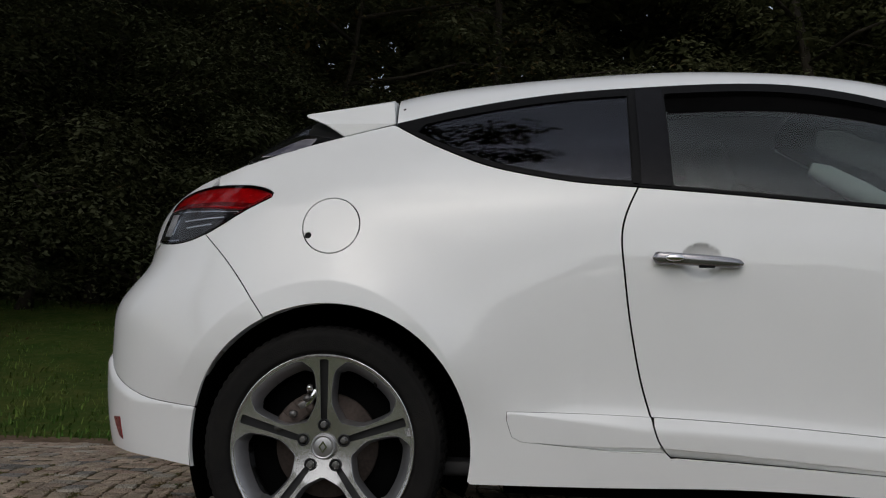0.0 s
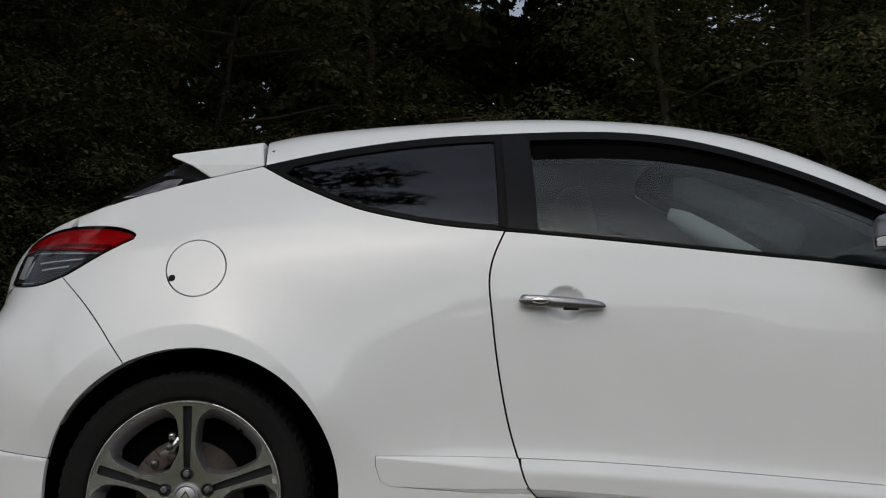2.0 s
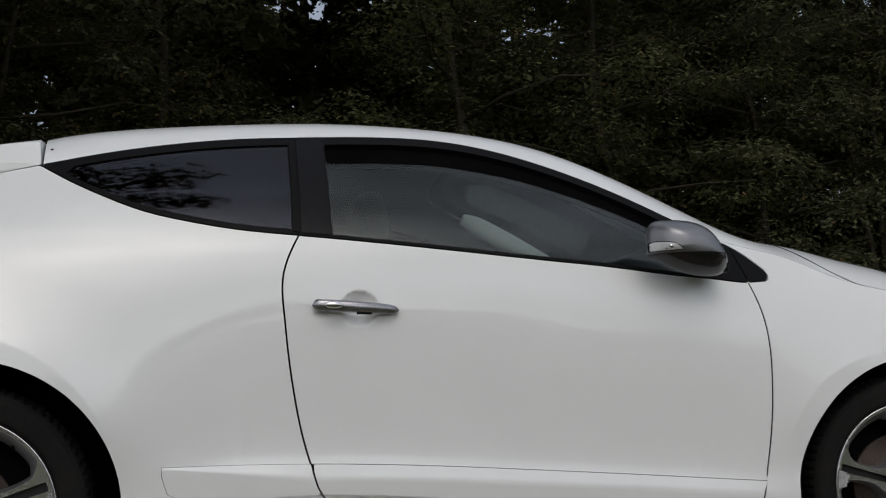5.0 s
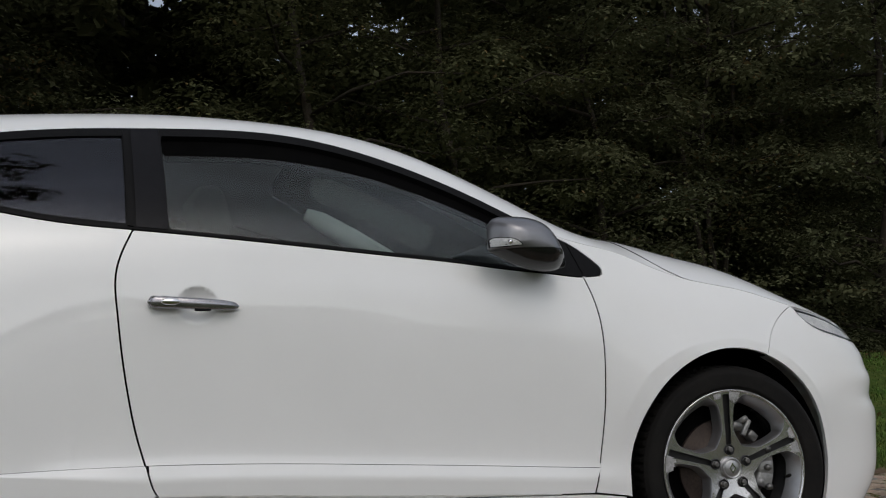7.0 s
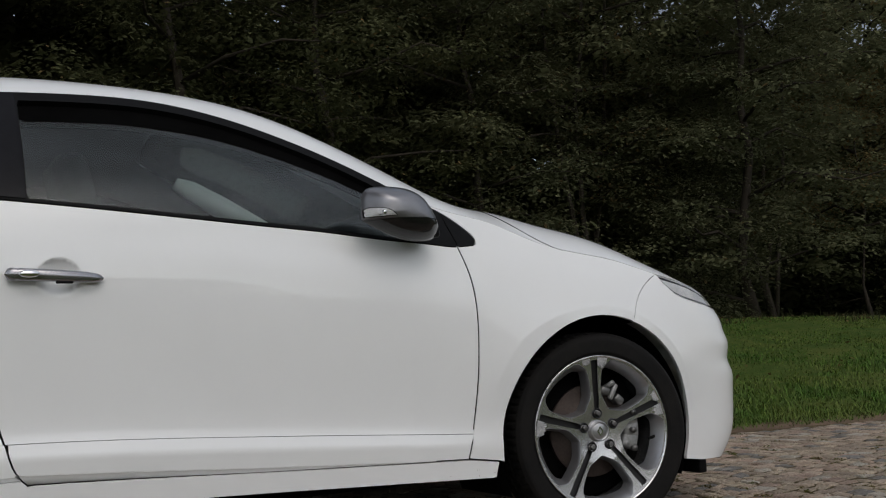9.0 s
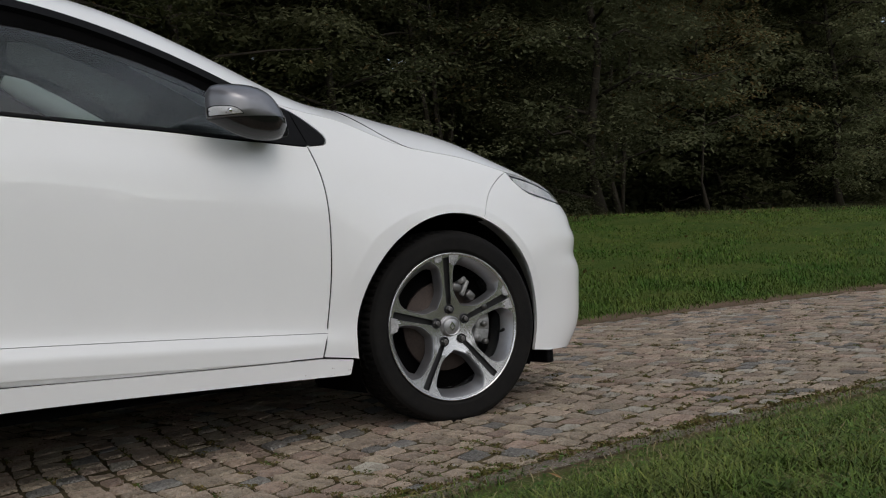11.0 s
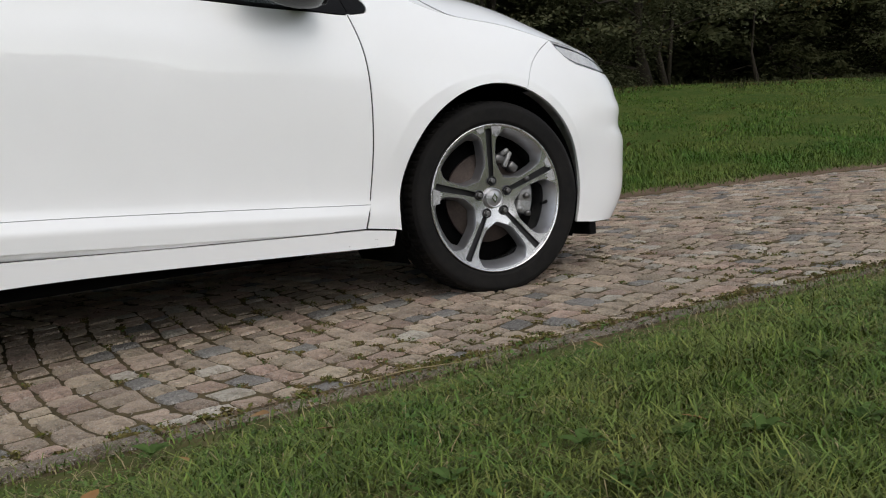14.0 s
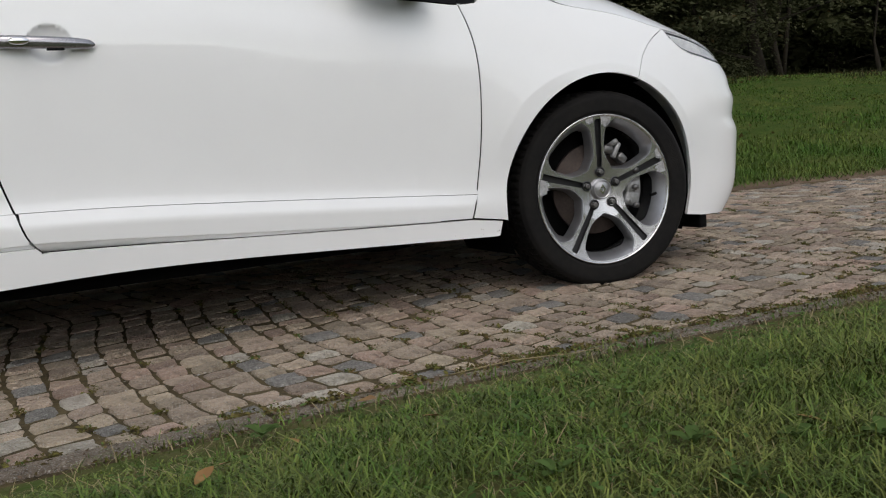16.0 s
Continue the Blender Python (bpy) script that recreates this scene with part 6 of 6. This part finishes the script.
def sett(quad, r, fine):
    """One sett inside its four corners: joints all round, chipped corners, a flat worn top."""
    cx, cy = sum(q[0] for q in quad) / 4, sum(q[1] for q in quad) / 4
    base = []
    for x, y in quad:
        dx, dy = x - cx, y - cy
        base.append((dx - math.copysign(r.uniform(0.002, 0.0055), dx), dy - math.copysign(r.uniform(0.0055, 0.0105), dy)))
    ring = []
    for i in range(4):
        (x0, y0), (x1, y1), (x2, y2) = base[i - 1], base[i], base[(i + 1) % 4]
        k = r.uniform(0.03, 0.17)
        ring.append((x1 + (x0 - x1) * k, y1 + (y0 - y1) * k))
        k = r.uniform(0.03, 0.17)
        ring.append((x1 + (x2 - x1) * k, y1 + (y2 - y1) * k))
        if not fine:
            continue
        k = r.uniform(0.4, 0.6)
        ring.append((x1 + (x2 - x1) * k + r.uniform(-0.005, 0.003), y1 + (y2 - y1) * k + r.uniform(-0.005, 0.003)))
    n = len(ring)
    lift, sx, sy = r.uniform(-0.003, 0.003), r.uniform(-0.05, 0.05), r.uniform(-0.05, 0.05)
    tops = [lift + sx * x + sy * y + r.uniform(-0.0022, 0.0016) for x, y in ring]
    k = r.uniform(0.88, 0.93)
    v = [(x, y, -0.03) for x, y in ring] + [(x, y, t - 0.0066) for (x, y), t in zip(ring, tops)] + [(x * k, y * k, t) for (x, y), t in zip(ring, tops)]
    v.append((r.uniform(-0.012, 0.012), r.uniform(-0.012, 0.012), lift + 0.001))
    f = [(j * n + i, j * n + (i + 1) % n, (j + 1) * n + (i + 1) % n, (j + 1) * n + i) for j in range(2) for i in range(n)] + [(2 * n + i, 2 * n + (i + 1) % n, 3 * n) for i in range(n)]
    return (cx, cy), v, f


near_mats, far_mats = (STONE_A, STONE_B, STONE_C, STONE_P), (STONE, STONE_BF, STONE_CF, STONE_PF)
far_v, far_f, far_m, corners, low, near = [], [], [], [], 0, 0
line0, x = None, -7.5
while x < 13:
    waves = [(st.uniform(0.003, 0.008), st.uniform(4, 10), st.uniform(0, 6)) for _ in range(2)]
    line1 = (x, waves)
    if line0:
        d = st.uniform(-0.05, 0.02)
        skew = st.uniform(0.002, 0.016)
        while d < LANE - float(sand_w(x)):
            long = ALONG * st.uniform(0.74, 1.3)
            skew1 = st.uniform(0.002, 0.016)
            quad = []
            for (x0, ws), dd in ((line0, d - skew), (line1, d + skew), (line1, d + long + skew1), (line0, d + long - skew1)):
                dd = min(max(dd, 0.004), LANE - float(sand_w(x)) + st.uniform(-0.02, 0.12))
                xx = x0 + arch(dd) + sum(a * math.sin(b * dd + c) for a, b, c in ws) + st.uniform(-0.005, 0.005)
                quad.append((xx, float(near_edge(xx)) + dd))
            if min(d + long - skew, LANE - float(sand_w(x))) - max(d, 0) > 0.03:
                (cx, cy), v, f = sett(quad[::-1], st, d < 1.5 and -0.3 < line1[0] < 6)
                roll = st.random()
                kind = 0 if roll < 0.62 else 1 if roll < 0.71 else 2 if roll < 0.82 else 3
                corners.append((*quad[0], d))
                if 0.95 < cx < 2.75 and d < 1.2 and near < 300:
                    near += 1
                    me = bpy.data.meshes.new("sett")
                    me.from_pydata(v, [], f)
                    me.materials.append(near_mats[kind])
                    ob = new("sett", me)
                    ob.parent = lane
                    ob.location = (cx, cy, 0)
                else:
                    far_v += [(a + cx, b + cy, c) for a, b, c in v]
                    far_f += [tuple(i + low for i in t) for t in f]
                    low += len(v)
                    far_m += [kind] * len(f)
            skew = skew1
            d += long
    line0 = line1
    x += PITCH * st.uniform(0.86, 1.16)
me = bpy.data.meshes.new("setts")
me.from_pydata(far_v, [], far_f)
for m in far_mats:
    me.materials.append(m)
me.polygons.foreach_set("material_index", far_m)
ob = new("setts", me)
ob.parent = lane
tagged(ob, kind="stuff")
# crumbs of earth over the edging
p = strew(2600, -1, 8, -0.10, 0.01)
p[:, 2] = g.uniform(-0.001, 0.006, len(p))
nrm = np.array([0, 0, 1.0]) + g.normal(size=(len(p), 3)) * 0.6
tagged(leaves_mesh("earth_crumbs", p, nrm / np.linalg.norm(nrm, axis=1)[:, None], 0.011, (EARTH, MOSS), which=(g.uniform(size=len(p)) < 0.35).astype(int), seed=27), "earth and moss crumbs along the edging", "earth", kind="stuff")
x = -7.0
while x < 12:
    long = st.uniform(0.7, 1.05)
    cx = x + long / 2
    bm = bmesh.new()
    box(bm, (long - 0.012, 0.070, 0.10), (0, 0, -0.053), bevel=0.008)
    ob = part("edging_stone", bm, KERB, lane, smooth=False)
    ob.matrix_basis = pose(cx, float(near_edge(cx)) - 0.045, st.uniform(0.002, 0.009), 0, 0, math.degrees(math.atan(float(near_edge(cx + 0.1) - near_edge(cx)) / 0.1)) + st.uniform(-0.6, 0.6))
    x += long
# moss cushions and pale grit where the joints cross, thickest along the edging
corners = np.array(corners)
corners = corners[(corners[:, 0] > -2) & (corners[:, 0] < 8)]
keep = g.uniform(size=len(corners)) < np.clip(1.05 - corners[:, 2] * 1.1, 0.25, 0.95) * (0.55 + 0.45 * np.sin(corners[:, 0] * 4.1))
spots_m = corners[keep]
spots_m = np.concatenate([spots_m[:, :2], np.stack([(e := g.uniform(-1, 8, 320)), near_edge(e) + g.normal(size=320) * 0.012], 1)])
c = []
for x, y in spots_m:
    k = int(g.uniform(25, 80))
    q = g.normal(size=(k, 2)) * np.array([0.013, 0.024]) * g.uniform(0.5, 1.4)
    c.append(np.stack([x + q[:, 0], y + q[:, 1], -0.003 + g.uniform(0, 0.012, k) * np.exp(-np.hypot(q[:, 0], q[:, 1]) / 0.03)], 1))
c = np.concatenate(c)
nrm = np.array([0, 0, 1.0]) + g.normal(size=(len(c), 3)) * 0.55
tagged(leaves_mesh("moss", c, nrm / np.linalg.norm(nrm, axis=1)[:, None], 0.0088, (MOSS, WEED), which=(g.uniform(size=len(c)) < 0.10).astype(int), seed=23), "olive moss and small weeds in the joints", "moss", kind="stuff")
p = corners[g.integers(0, len(corners), 2600), :2] + g.normal(size=(2600, 2)) * 0.014
p = np.c_[p, g.uniform(-0.004, 0.0, len(p))]
nrm = np.array([0, 0, 1.0]) + g.normal(size=(len(p), 3)) * 0.5
tagged(leaves_mesh("grit", p, nrm / np.linalg.norm(nrm, axis=1)[:, None], 0.0065, (GRIT,), seed=12), "pale grit lying in the joints", "grit", kind="stuff")
